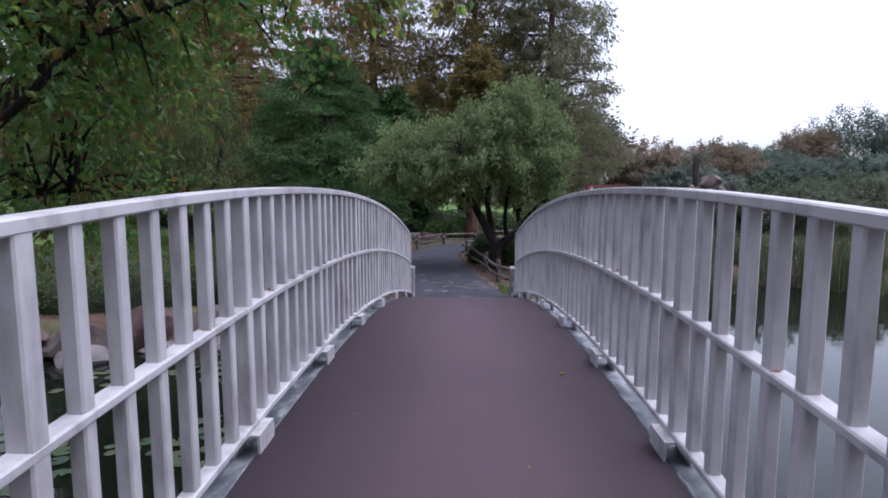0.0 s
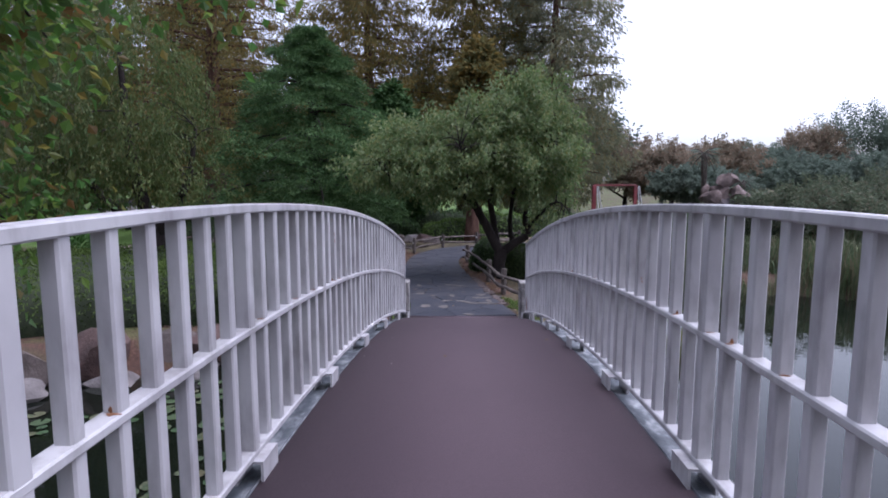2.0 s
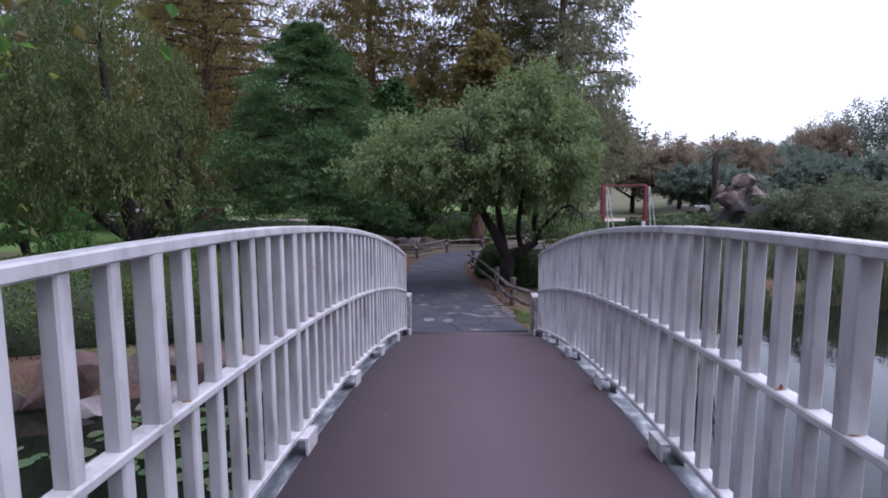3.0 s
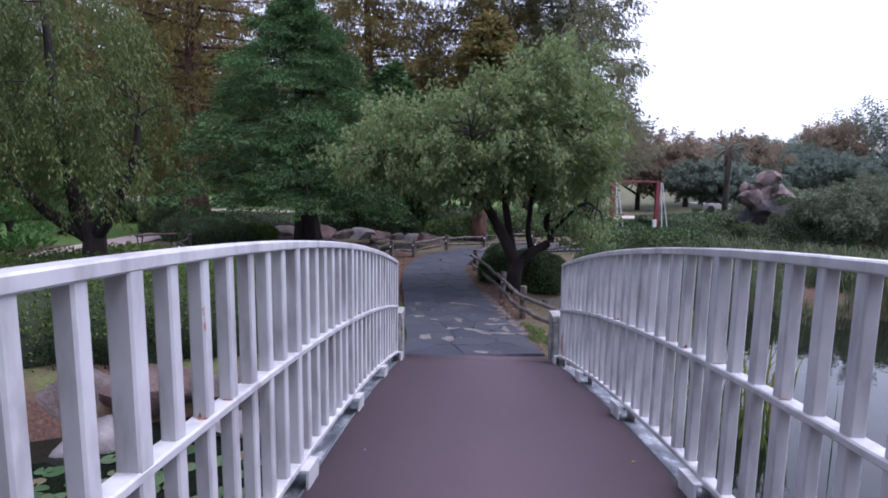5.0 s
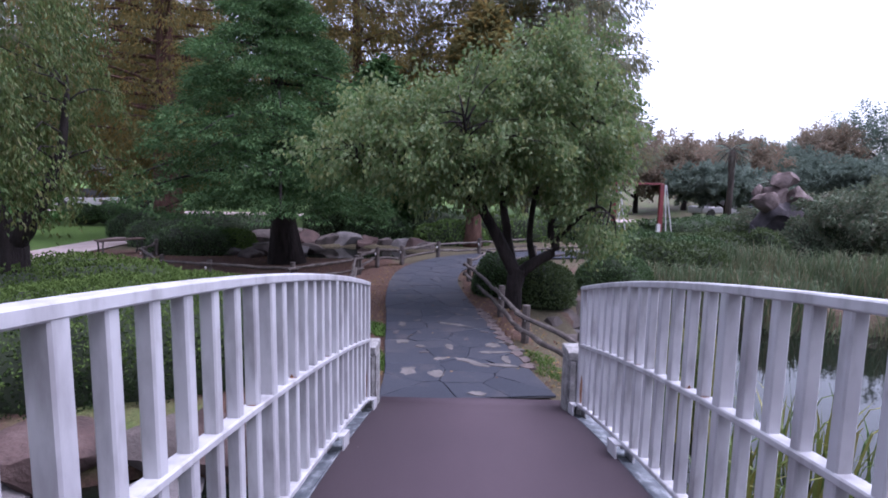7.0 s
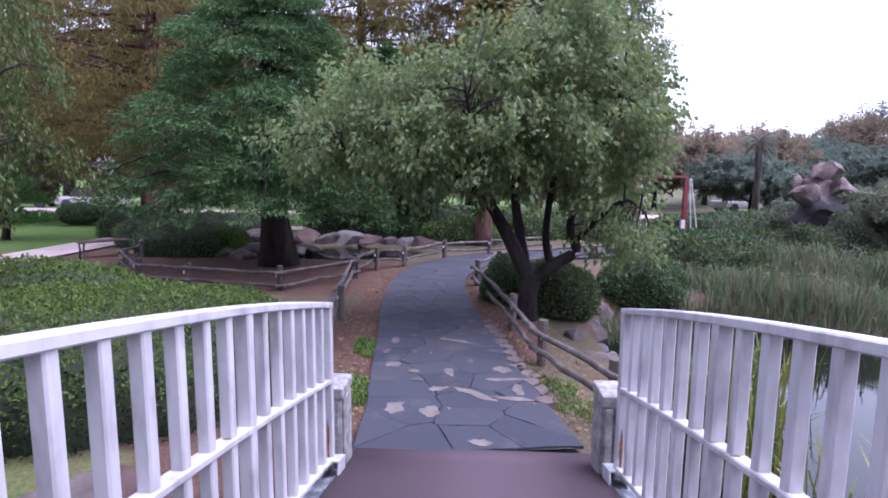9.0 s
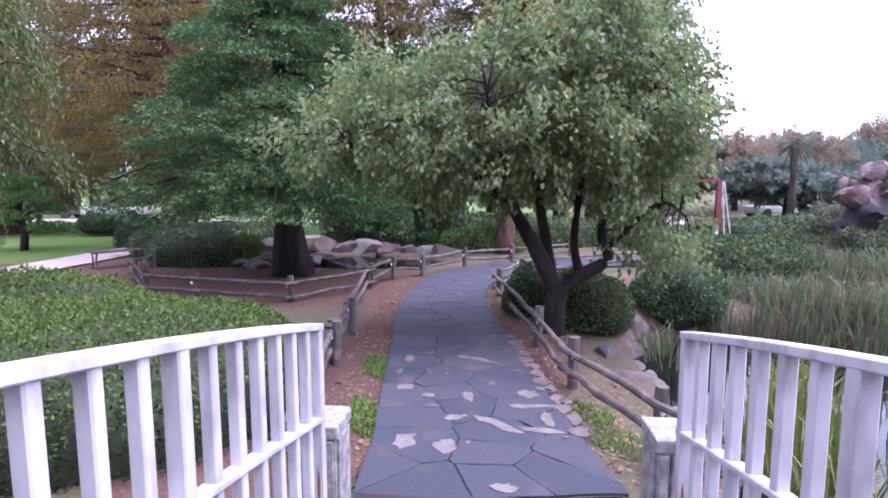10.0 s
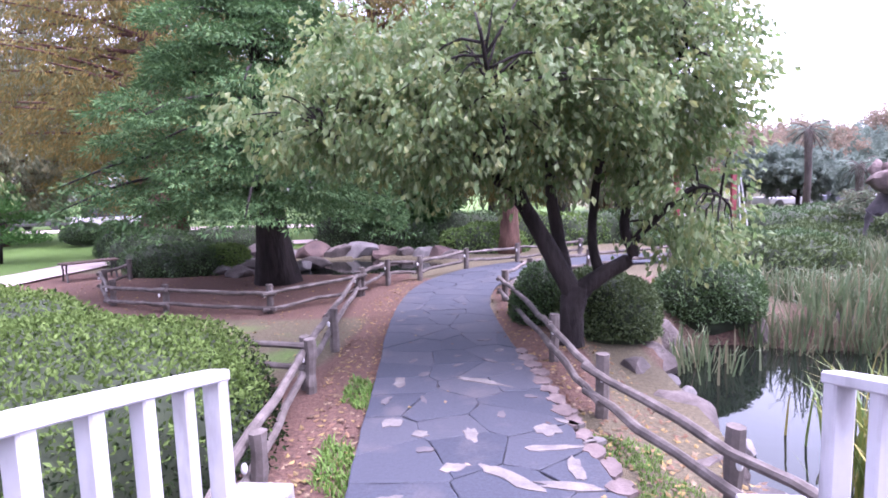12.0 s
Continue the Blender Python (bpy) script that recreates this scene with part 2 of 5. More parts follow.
LEAF_IRIS = foliage("yellowing_iris_blades", [(0.07, 0.13, 0.03), (0.13, 0.17, 0.04), (0.25, 0.22, 0.05), (0.09, 0.15, 0.04)], 0.3, 0.5, 0.4, 2.0)
LEAF_LITTER = foliage("fallen_leaves", [(0.11, 0.06, 0.045), (0.17, 0.095, 0.065), (0.25, 0.18, 0.07), (0.10, 0.06, 0.05), (0.27, 0.2, 0.13)], 0.05, 0.8, 0.2, 2.0)
LEAF_GRASS = foliage("grass_tufts", [(0.06, 0.12, 0.02), (0.10, 0.19, 0.03), (0.14, 0.23, 0.05)], 0.3, 0.6, 0.3, 2.0)
LILY = foliage("lily_pads", [(0.03, 0.06, 0.025), (0.045, 0.085, 0.035), (0.07, 0.10, 0.05), (0.10, 0.09, 0.05)], 0.0, 0.35, 0.5, 2.0)
LEAF_BUSH = foliage("soft_bank_bush_leaves", [(0.1, 0.135, 0.085), (0.125, 0.16, 0.1), (0.15, 0.175, 0.11), (0.17, 0.155, 0.11)], 0.4, 0.6, 0.25, 0.4)
LEAF_MOUND = foliage("clipped_mound_leaves", [(0.05, 0.08, 0.03), (0.08, 0.115, 0.04), (0.105, 0.14, 0.055)], 0.2, 0.6, 0.3, 1.2)
# near-black filler colour in place of the shade inside a shrub
CORE = surface("shrub_inside_shade", (0.012, 0.018, 0.008), (0.02, 0.03, 0.012), (0.03, 0.042, 0.018), 6.0, 40.0, 0.95)

# ---- mesh helpers ----


def mesh_np(name, v, f):
    """A mesh from an array of points and one or more arrays of faces."""
    groups = [np.asarray(g, np.int32) for g in (f if isinstance(f, list) else [f]) if len(g)]
    me = bpy.data.meshes.new(name)
    me.vertices.add(len(v))
    me.vertices.foreach_set("co", np.asarray(v, np.float32).ravel())
    loops = np.concatenate([g.ravel() for g in groups])
    sizes = np.concatenate([np.full(len(g), g.shape[1], np.int32) for g in groups])
    me.loops.add(len(loops))
    me.loops.foreach_set("vertex_index", loops)
    me.polygons.add(len(sizes))
    me.polygons.foreach_set("loop_start", np.r_[0, np.cumsum(sizes)[:-1]].astype(np.int32))
    me.update(calc_edges=True)
    return me


def link(name, me, mat, parent=None, label="", smooth=False):
    if mat and not me.materials:
        me.materials.append(mat)
    me.polygons.foreach_set("use_smooth", np.full(len(me.polygons), smooth))
    ob = new(name, me)
    if parent:
        ob.parent = parent
    return tagged(ob, label)


def part(name, bm, mat, parent, label="", smooth=False):
    """Links a bmesh as one mesh object under a thing or a part."""
    me = bpy.data.meshes.new(name)
    bm.normal_update()
    bm.to_mesh(me)
    bm.free()
    return link(name, me, mat, parent, label, smooth)


def thing(name, label, category, group="", at=(0, 0, 0), turn=0.0):
    ob = new(name)
    ob.matrix_world = pose(*at, 0, 0, turn)
    return tagged(ob, label, category, group)


def box(bm, lo, hi, bevel=0.0):
    """A box between two corners, its edges rounded."""
    size = [b - a for a, b in zip(lo, hi)]
    mid = [(a + b) / 2 for a, b in zip(lo, hi)]
    made = bmesh.ops.create_cube(bm, size=1.0, matrix=Matrix.LocRotScale(mid, None, size))
    if bevel:
        edges = list({e for v in made["verts"] for e in v.link_edges})
        bmesh.ops.bevel(bm, geom=edges, offset=bevel, segments=2, affect="EDGES", profile=0.6)
    return bm


def boxes(*pairs, bevel=0.0):
    bm = bmesh.new()
    for lo, hi in pairs:
        box(bm, lo, hi, bevel)
    return bm


def unit(a):
    return a / np.maximum(np.linalg.norm(a, axis=-1, keepdims=True), 1e-9)


def tube(points, radii, sides=8, rough=0.0, seed=0):
    """Points and quads of a tapered limb along a line."""
    p = np.asarray(points, float)
    r = np.broadcast_to(np.asarray(radii, float), len(p))
    d = unit(np.gradient(p, axis=0))
    ref = np.where(np.abs(d[:, 2:3]) > 0.9, [[1.0, 0, 0]], [[0, 0, 1.0]])
    a = unit(np.cross(d, ref))
    b = np.cross(d, a)
    ang = np.linspace(0, 2 * np.pi, sides, endpoint=False)
    wob = 1 + rough * np.random.default_rng(seed).normal(size=(len(p), sides))
    v = p[:, None] + (r[:, None] * wob)[..., None] * (np.cos(ang)[None, :, None] * a[:, None] + np.sin(ang)[None, :, None] * b[:, None])
    v = v.reshape(-1, 3)
    k, j = np.meshgrid(np.arange(len(p) - 1), np.arange(sides), indexing="ij")
    j2 = (j + 1) % sides
    f = np.stack([k * sides + j, k * sides + j2, (k + 1) * sides + j2, (k + 1) * sides + j], -1).reshape(-1, 4)
    tips = np.array([p[0], p[-1]])
    n = len(v)
    last = (len(p) - 1) * sides
    jj = np.arange(sides)
    caps = np.concatenate([np.stack([np.full(sides, n), (jj + 1) % sides, jj], -1), np.stack([np.full(sides, n + 1), last + jj, last + (jj + 1) % sides], -1)])
    return np.concatenate([v, tips]), f, caps


class Shape:
    """Gathers limbs and leaves into one mesh."""

    def __init__(self):
        self.v, self.q, self.t, self.n = [], [], [], 0

    def limb(self, points, radii, sides=8, rough=0.0, seed=0):
        v, q, t = tube(points, radii, sides, rough, seed)
        self.v.append(v), self.q.append(q + self.n), self.t.append(t + self.n)
        self.n += len(v)

    def leaves(self, base, way, side, length, width, fold=0.25):
        """Pointed, folded leaves: base points, directions, sideways directions, sizes."""
        k = len(base)
        way, side = unit(way), unit(side)
        nrm = np.cross(way, side)
        length = np.broadcast_to(length, k)[:, None]
        width = np.broadcast_to(width, k)[:, None]
        mid = base + way * length * 0.45
        v = np.stack([base, mid + side * width / 2 + nrm * width * fold, base + way * length, mid - side * width / 2 + nrm * width * fold], 1).reshape(-1, 3)
        i = np.arange(k)[:, None] * 4 + self.n
        self.t.append(np.concatenate([i + [0, 1, 2], i + [0, 2, 3]]))
        self.v.append(v)
        self.n += len(v)

    def mesh(self, name):
        groups = [np.concatenate(g) for g in (self.q, self.t) if g]
        return mesh_np(name, np.concatenate(self.v), groups)


def curve_points(controls, count=10):
    """A smooth line through control points."""
    c = np.asarray(controls, float)
    c = np.concatenate([[2 * c[0] - c[1]], c, [2 * c[-1] - c[-2]]])
    out = []
    for k in range(1, len(c) - 2):
        for t in np.linspace(0, 1, count, endpoint=False):
            a, b, d, e = c[k - 1], c[k], c[k + 1], c[k + 2]
            out.append(0.5 * (2 * b + (d - a) * t + (2 * a - 5 * b + 4 * d - e) * t * t + (3 * b - a - 3 * d + e) * t ** 3))
    out.append(c[-2])
    return np.array(out)


def random_ways(k, rng):
    return unit(rng.normal(size=(k, 3)))


# ---- the lie of the land ----
WATER_Z = -0.5


def smooth_step(a, b, x):
    t = np.clip((x - a) / (b - a), 0, 1)
    return t * t * (3 - 2 * t)


def pond_depth(x, y):
    """1 in the middle of the water, 0 on the banks, for arrays of places."""
    wob = 0.25 * np.sin(1.3 * x + 0.7 * y) + 0.18 * np.sin(2.9 * x - 1.7 * y)
    north = np.interp(x, [-40, -9, -6, -4, -2.5, -1.2, 1.2, 1.75, 1.9, 2.4, 4.5, 6, 9, 14, 30], [6, 6.8, 7.8, 8.6, 9.1, 9.0, 9.0, 10.0, 13.7, 15.5, 15.7, 15.0, 14.0, 13.5, 12])
    main = smooth_step(-0.55, 0.35, north - y + wob * smooth_step(1.5, 3.0, np.abs(x)) * 0.6)
    main = main * smooth_step(-3.4, -2.2, y + 0.6 * wob)
    west = smooth_step(-6.5, -5.2, x + wob - 0.45 * np.clip(5.0 - y, 0, 3))
    main = main * np.where(y < 6.2, west, np.maximum(west, smooth_step(6.2, 7.0, y)))
    creek = smooth_step(1.0, 0.55, np.hypot((x + 4.1) / 3.1, (y - 22.0) / 1.75) + 0.1 * wob)
    return np.maximum(main, creek)


def land(x, y):
    x, y = np.asarray(x, float), np.asarray(y, float)
    rise = 0.03 * np.sin(0.31 * x + 0.2) * np.cos(0.27 * y) * smooth_step(3, 8, np.abs(x))
    hill = 2.5 * smooth_step(40, 90, y) * smooth_step(5, 60, x)
    bank = -0.16 * smooth_step(0.7, 1.5, x) * smooth_step(17, 14, y) * smooth_step(9.8, 10.6, y)
    return rise + hill + bank - 0.04 - 1.1 * pond_depth(x, y)


def build_ground():
    def axis(lo, hi, near_lo, near_hi, step):
        mid = np.arange(near_lo, near_hi + 1e-6, step)
        a = near_lo - np.geomspace(step, near_lo - lo, 26)[::-1]
        b = near_hi + np.geomspace(step, hi - near_hi, 26)
        return np.concatenate([a, mid, b])

    xs, ys = axis(-900, 900, -16, 14, 0.22), axis(-900, 900, -5, 26, 0.22)
    gx, gy = np.meshgrid(xs, ys, indexing="ij")
    gz = land(gx, gy)
    v = np.stack([gx, gy, gz], -1).reshape(-1, 3)
    i, j = np.meshgrid(np.arange(len(xs) - 1), np.arange(len(ys) - 1), indexing="ij")
    w = len(ys)
    f = np.stack([i * w + j, (i + 1) * w + j, (i + 1) * w + j + 1, i * w + j + 1], -1).reshape(-1, 4)
    me = mesh_np("ground", v, f)
    x, y = v[:, 0], v[:, 1]
    grass = 0.75 * smooth_step(-9, -14, x) * smooth_step(18, 22, y) + 0.8 * smooth_step(24, 28, y) * (1 - 0.85 * smooth_step(3, 9, x)) + 0.3 * smooth_step(4, 6, x) * smooth_step(16, 19, y)
    grass = np.clip(np.maximum(grass, 0.42 * smooth_step(16.3, 15.3, y) * smooth_step(-1.6, -2.6, x)), 0, 1)
    mulch = np.clip(smooth_step(15.2, 16.4, y) * smooth_step(21.5, 20.5, y) * smooth_step(-1.5, -2.6, x) * smooth_step(-15, -12.5, x)
                    + 0.8 * smooth_step(-2.3, -1.7, x) * smooth_step(-0.9, -1.1, x) * smooth_step(20, 19, y)
                    + 0.75 * smooth_step(1.3, 0.9, x) * smooth_step(-0.3, 0.0, x) * smooth_step(11.8, 12.6, y) * smooth_step(19, 18, y)
                    + 0.5 * smooth_step(1.5, 1.9, x) * smooth_step(13.0, 14.0, y) * smooth_step(21, 19, y) + 0.8 * smooth_step(-1.2, -1.6, x) * smooth_step(7.5, 8.5, y) * smooth_step(14, 12.5, y), 0, 1)
    for name, value in (("grass", grass), ("mulch", mulch)):
        me.attributes.new(name, "FLOAT", "POINT").data.foreach_set("value", value.astype(np.float32))
    return tagged(link("ground", me, GROUND, smooth=True), "park ground of bare soil, mulch and mown grass", "ground", kind="structure")


build_ground()
me = mesh_np("water", np.array([[-60, -40, WATER_Z], [60, -40, WATER_Z], [60, 30, WATER_Z], [-60, 30, WATER_Z]]), np.array([[0, 1, 2, 3]]))
tagged(link("water", me, WATER), "dark still pond water mirroring sky and trees", "water", kind="structure")

# the small upper pool stands higher than the pond
a = np.linspace(0, 2 * np.pi, 40, endpoint=False)
v = np.c_[-4.1 + 3.3 * np.cos(a), 22.0 + 1.9 * np.sin(a), np.full(40, -0.13)]
tagged(link("water", mesh_np("water", v, np.arange(40)[None]), WATER), "dark still water of the small upper pool", "water", kind="structure")

# ---- the path ----
PATH_LINE = np.array([[-0.02, 10.04], [-0.14, 10.9], [-0.32, 12.0], [-0.52, 13.4], [-0.75, 14.9], [-0.9, 16.4], [-0.87, 17.8], [-0.6, 19.0], [0.1, 20.2], [1.4, 21.2], [3.4, 21.9], [6.0, 22.3]])
PATH_HALF = np.interp(np.arange(12), [0, 1, 3, 5, 7, 11], [0.93, 0.86, 0.80, 0.76, 0.8, 0.85])
centre = curve_points(np.c_[PATH_LINE, PATH_HALF], 12)
steps = np.r_[0, np.cumsum(np.hypot(*np.diff(centre[:, :2], axis=0).T))]


def on_path(s, u):
    """The place s metres along the path and u of its half width to the right."""
    x, y, h = (np.interp(s, steps, centre[:, k]) for k in range(3))
    x2, y2 = (np.interp(s + 0.05, steps, centre[:, k]) for k in range(2))
    x1, y1 = (np.interp(s - 0.05, steps, centre[:, k]) for k in range(2))
    d = np.hypot(x2 - x1, y2 - y1) + 1e-9
    return x + u * h * (y2 - y1) / d, y - u * h * (x2 - x1) / d


def ribbon(name, mat, s0, s1, u0, u1, z, count=90, across=8):
    s = np.linspace(s0, s1, count)
    u = np.linspace(u0, u1, across)
    ss, uu = np.meshgrid(s, u, indexing="ij")
    x, y = on_path(ss, uu)
    v = np.stack([x, y, np.full_like(x, z)], -1).reshape(-1, 3)
    i, j = np.meshgrid(np.arange(count - 1), np.arange(across - 1), indexing="ij")
    f = np.stack([i * across + j, i * across + j + 1, (i + 1) * across + j + 1, (i + 1) * across + j], -1).reshape(-1, 4)
    return link(name, mesh_np(name, v, f), mat)


path_base = tagged(ribbon("path", MORTAR, 0, steps[-1], -1, 1, 0.0), "curving garden path of dark slate crazy paving", "path", kind="structure")

# ---- the footbridge ----
APEX_Y, APEX_Z, BOW = 2.85, 0.93, 0.0184
BRIDGE_Y0, BRIDGE_Y1 = -3.2, 9.5
BAY = 1.225
RAIL_X = 0.98


def deck_z(y):
    return APEX_Z - BOW * (np.asarray(y) - APEX_Y) ** 2


def swept(section, ys, lift):
    """A closed section of (x, z) corners carried along the bow of the bridge."""
    sec = np.asarray(section, float)
    k = len(sec)
    base = deck_z(ys) + lift
    v = np.stack([np.broadcast_to(sec[None, :, 0], (len(ys), k)), np.broadcast_to(np.asarray(ys)[:, None], (len(ys), k)), base[:, None] + sec[None, :, 1]], -1).reshape(-1, 3)
    i, j = np.meshgrid(np.arange(len(ys) - 1), np.arange(k), indexing="ij")
    j2 = (j + 1) % k
    f = np.stack([i * k + j, i * k + j2, (i + 1) * k + j2, (i + 1) * k + j], -1).reshape(-1, 4)
    ends = np.array([list(range(k)), list(range((len(ys) - 1) * k, len(ys) * k))[::-1]])
    return mesh_np("swept", v, [f, ends])


def bar(w, h, b=0.006):
    """Corners of a bar's section with chamfered edges, from its centre and foot."""
    w = w / 2
    return [(-w + b, 0), (w - b, 0), (w, b), (w, h - b), (w - b, h), (-w + b, h), (-w, h - b), (-w, b)]


bridge = thing("footbridge", "arched concrete footbridge with brown coated deck", "bridge")
YS = np.linspace(BRIDGE_Y0 - 0.5, 10.045, 64)
link("deck", swept([(-0.92, -0.22), (0.92, -0.22), (0.92, 0.0), (-0.92, 0.0)], YS, np.maximum(0, 0.02 - deck_z(YS)) * (YS > 5)), DECK, bridge, "worn purplish-brown coated walking deck", True)
YG = np.linspace(BRIDGE_Y0 - 0.3, BRIDGE_Y1 + 0.12, 60)
for side in (-1, 1):
    sec = [(side * x, z) for x, z in ((0.923, -0.2), (0.923, -0.012), (0.932, -0.003), (0.95, -0.022), (1.11, -0.026), (1.11, -0.2))]
    link("gutter", swept(sec if side > 0 else sec[::-1], YG, 0.0), GUTTER, bridge, "stained grey metal edge flashing")
    sec = [(side * x, z) for x, z in ((0.92, -0.48), (0.92, -0.203), (1.06, -0.203), (1.06, -0.48))]
    link("girder", swept(sec if side > 0 else sec[::-1], YG, 0.0), CONCRETE, bridge)
for y0, y1 in ((-4.2, -2.6), (9.1, 10.02)):
    part("abutment", boxes(((-1.25, y0, -1.3), (1.25, y1, float(deck_z(y1 if y1 > 5 else y0)) - 0.23)), bevel=0.03), CONCRETE, bridge)

POSTS = [BRIDGE_Y1 - 0.035] + [BRIDGE_Y1 - 0.095 - BAY * k for k in range(1, 11)]
YR = np.linspace(POSTS[-1] - 0.035, BRIDGE_Y1, 80)
FOOT, MIDDLE, HEAD = 0.082, 0.632, 1.133


def upright(wx, wy, lo, hi):
    bm = bmesh.new()
    box(bm, (-wx / 2, -wy / 2, lo), (wx / 2, wy / 2, hi))
    bmesh.ops.bevel(bm, geom=[e for e in bm.edges if abs(e.verts[0].co.z - e.verts[1].co.z) > 0.1], offset=0.006, segments=1, affect="EDGES")
    me = bpy.data.meshes.new("upright")
    bm.to_mesh(me)
    bm.free()
    me.materials.append(PAINT)
    return me


BALUSTER = upright(0.05, 0.048, FOOT + 0.02, HEAD + 0.03)
POST = upright(0.064, 0.06, FOOT - 0.02, HEAD + 0.032)


def bracket_mesh(side):
    """A short open channel that carries a railing post on the deck's edge."""
    bm = bmesh.new()
    a, c = sorted((side * -0.08, side * -0.068))
    box(bm, (a, -0.09, -0.012), (c, 0.09, 0.082))
    a, c = sorted((side * -0.08, side * 0.05))
    box(bm, (a, -0.0905, 0.078), (c, 0.0905, 0.09))
    a, c = sorted((side * 0.038, side * 0.05))
    box(bm, (a, -0.09, -0.03), (c, 0.09, 0.082))
    me = bpy.data.meshes.new("bracket")
    bm.to_mesh(me)
    bm.free()
    me.materials.append(PAINT)
    return me


RAILS = []
for side in (-1, 1):
    rail = thing("bridge_railing", "white painted steel railing with rust spots, bowed along the bridge", "railing", "bridge railings")
    for name, w, h, lift in (("top_rail", 0.07, 0.04, HEAD + 0.022), ("middle_rail", 0.068, 0.032, MIDDLE + 0.004), ("bottom_rail", 0.068, 0.034, FOOT)):
        sec = [(x + side * RAIL_X, z) for x, z in bar(w, h)]
        link(name, swept(sec, YR, lift), PAINT, rail)
    RAILS.append(rail)
    shoe = bracket_mesh(side)
    for k, y in enumerate(POSTS):
        ob = link("post", POST, None, rail)
        ob.location = (side * RAIL_X, y, float(deck_z(y)))
        ob = link("bracket", shoe, None, rail, "hollow bracket on the deck edge")
        ob.location = (side * RAIL_X, y + 0.02, float(deck_z(y)))
        ob.rotation_euler.x = math.atan(float(-2 * BOW * (y - APEX_Y)))
        if k < len(POSTS) - 1:
            for j in range(1, 7):
                yb = y + (POSTS[k + 1] - y) * j / 7
                ob = link("baluster", BALUSTER, None, rail)
                ob.location = (side * RAIL_X, yb, float(deck_z(yb)))


def rust_mark(rail, x, y, z, wide, tall, seed, flat=False):
    """A thin rust stain, lying on the middle rail or running down a post."""
    g = np.random.default_rng(seed)
    a = np.linspace(0, 2 * np.pi, 12, endpoint=False)
    r = 1 + 0.22 * g.normal(size=12)
    p, q = wide / 2 * np.cos(a) * r, tall / 2 * np.sin(a) * r
    if flat:
        v = np.c_[x + p, y + q, np.full(12, z)]
        v[:, 2] = z + deck_z(v[:, 1])
    else:
        v = np.c_[x + p * (1 - 0.75 * np.clip(q / tall + 0.2, 0, 1)), np.full(12, y), z + q]
    me = mesh_np("rust_stain", np.concatenate([v, v + ([0, 0, -0.001] if flat else [0, 0.001, 0])]), [np.arange(12)[None], np.stack([np.arange(12), np.arange(12) + 12, (np.arange(12) + 1) % 12 + 12, (np.arange(12) + 1) % 12], -1)])
    link("rust_stain", me, RUST, rail, "orange rust stain")


g = random.Random(23)
for side, rail in ((-1, RAILS[0]), (1, RAILS[1])):
    rust_mark(rail, side * RAIL_X - side * 0.004, POSTS[0] - 0.0315, float(deck_z(POSTS[0])) + 0.24, 0.026, 0.3, 500 + side)
    for k in range(13):
        j = g.randrange(0, 55)
        yb = POSTS[1] - BAY * j / 7
        rust_mark(rail, side * (RAIL_X - 0.01), yb - 0.032, MIDDLE + 0.0375, 0.034, 0.016, 520 + 2 * k + side, True)
        if k % 3 == 0:
            rust_mark(rail, side * RAIL_X, yb - 0.0255, float(deck_z(yb)) + MIDDLE + 0.046, 0.014, 0.02, 560 + 2 * k + side)


def stone_post(x0, x1):
    """A squat bridge-end pillar with a worn cap and upright grooves."""
    ob = thing("stone_post", "squat weathered pale stone end post with grooved faces", "post", "bridge end posts", (0, 0, 0))
    part("shaft", boxes(((x0 + 0.02, 9.62, -0.3), (x1 - 0.02, 9.9, 0.6)), bevel=0.012), POST_STONE, ob)
    inner = x1 - 0.0205 if x1 < 0 else x0 + 0.0205
    away = 0.02 if x1 < 0 else -0.02
    a, c = sorted((inner, inner + away))
    part("panel", boxes(((a, 9.645, 0.0), (c, 9.875, 0.575)), bevel=0.007), POST_STONE, ob, "raised rough face panel")
    part("panel", boxes(((x0 + 0.09, 9.6, 0.0), (x1 - 0.03, 9.6195, 0.575)), bevel=0.007), POST_STONE, ob, "raised rough face panel")
    part("panel", boxes(((x0 + 0.025, 9.602, 0.0), (x0 + 0.075, 9.6195, 0.575)), bevel=0.007), POST_STONE, ob, "raised rough face panel")
    bm = boxes(((x0, 9.6, 0.585), (x1, 9.92, 0.668)), bevel=0.016)
    part("cap", bm, POST_STONE, ob)


stone_post(-1.17, -0.915)
stone_post(0.885, 1.15)


# ---- log fences ----
def log_mesh(a, b, r, seed, wob=0.012):
    g = np.random.default_rng(seed)
    t = np.linspace(0, 1, 7)[:, None]
    p = np.asarray(a) * (1 - t) + np.asarray(b) * t
    p[1:-1] += g.normal(size=(5, 3)) * wob
    v, q, c = tube(p, r * (1 + 0.06 * g.normal(size=7)), 8, 0.05, seed)
    return mesh_np("log", v, [q, c])


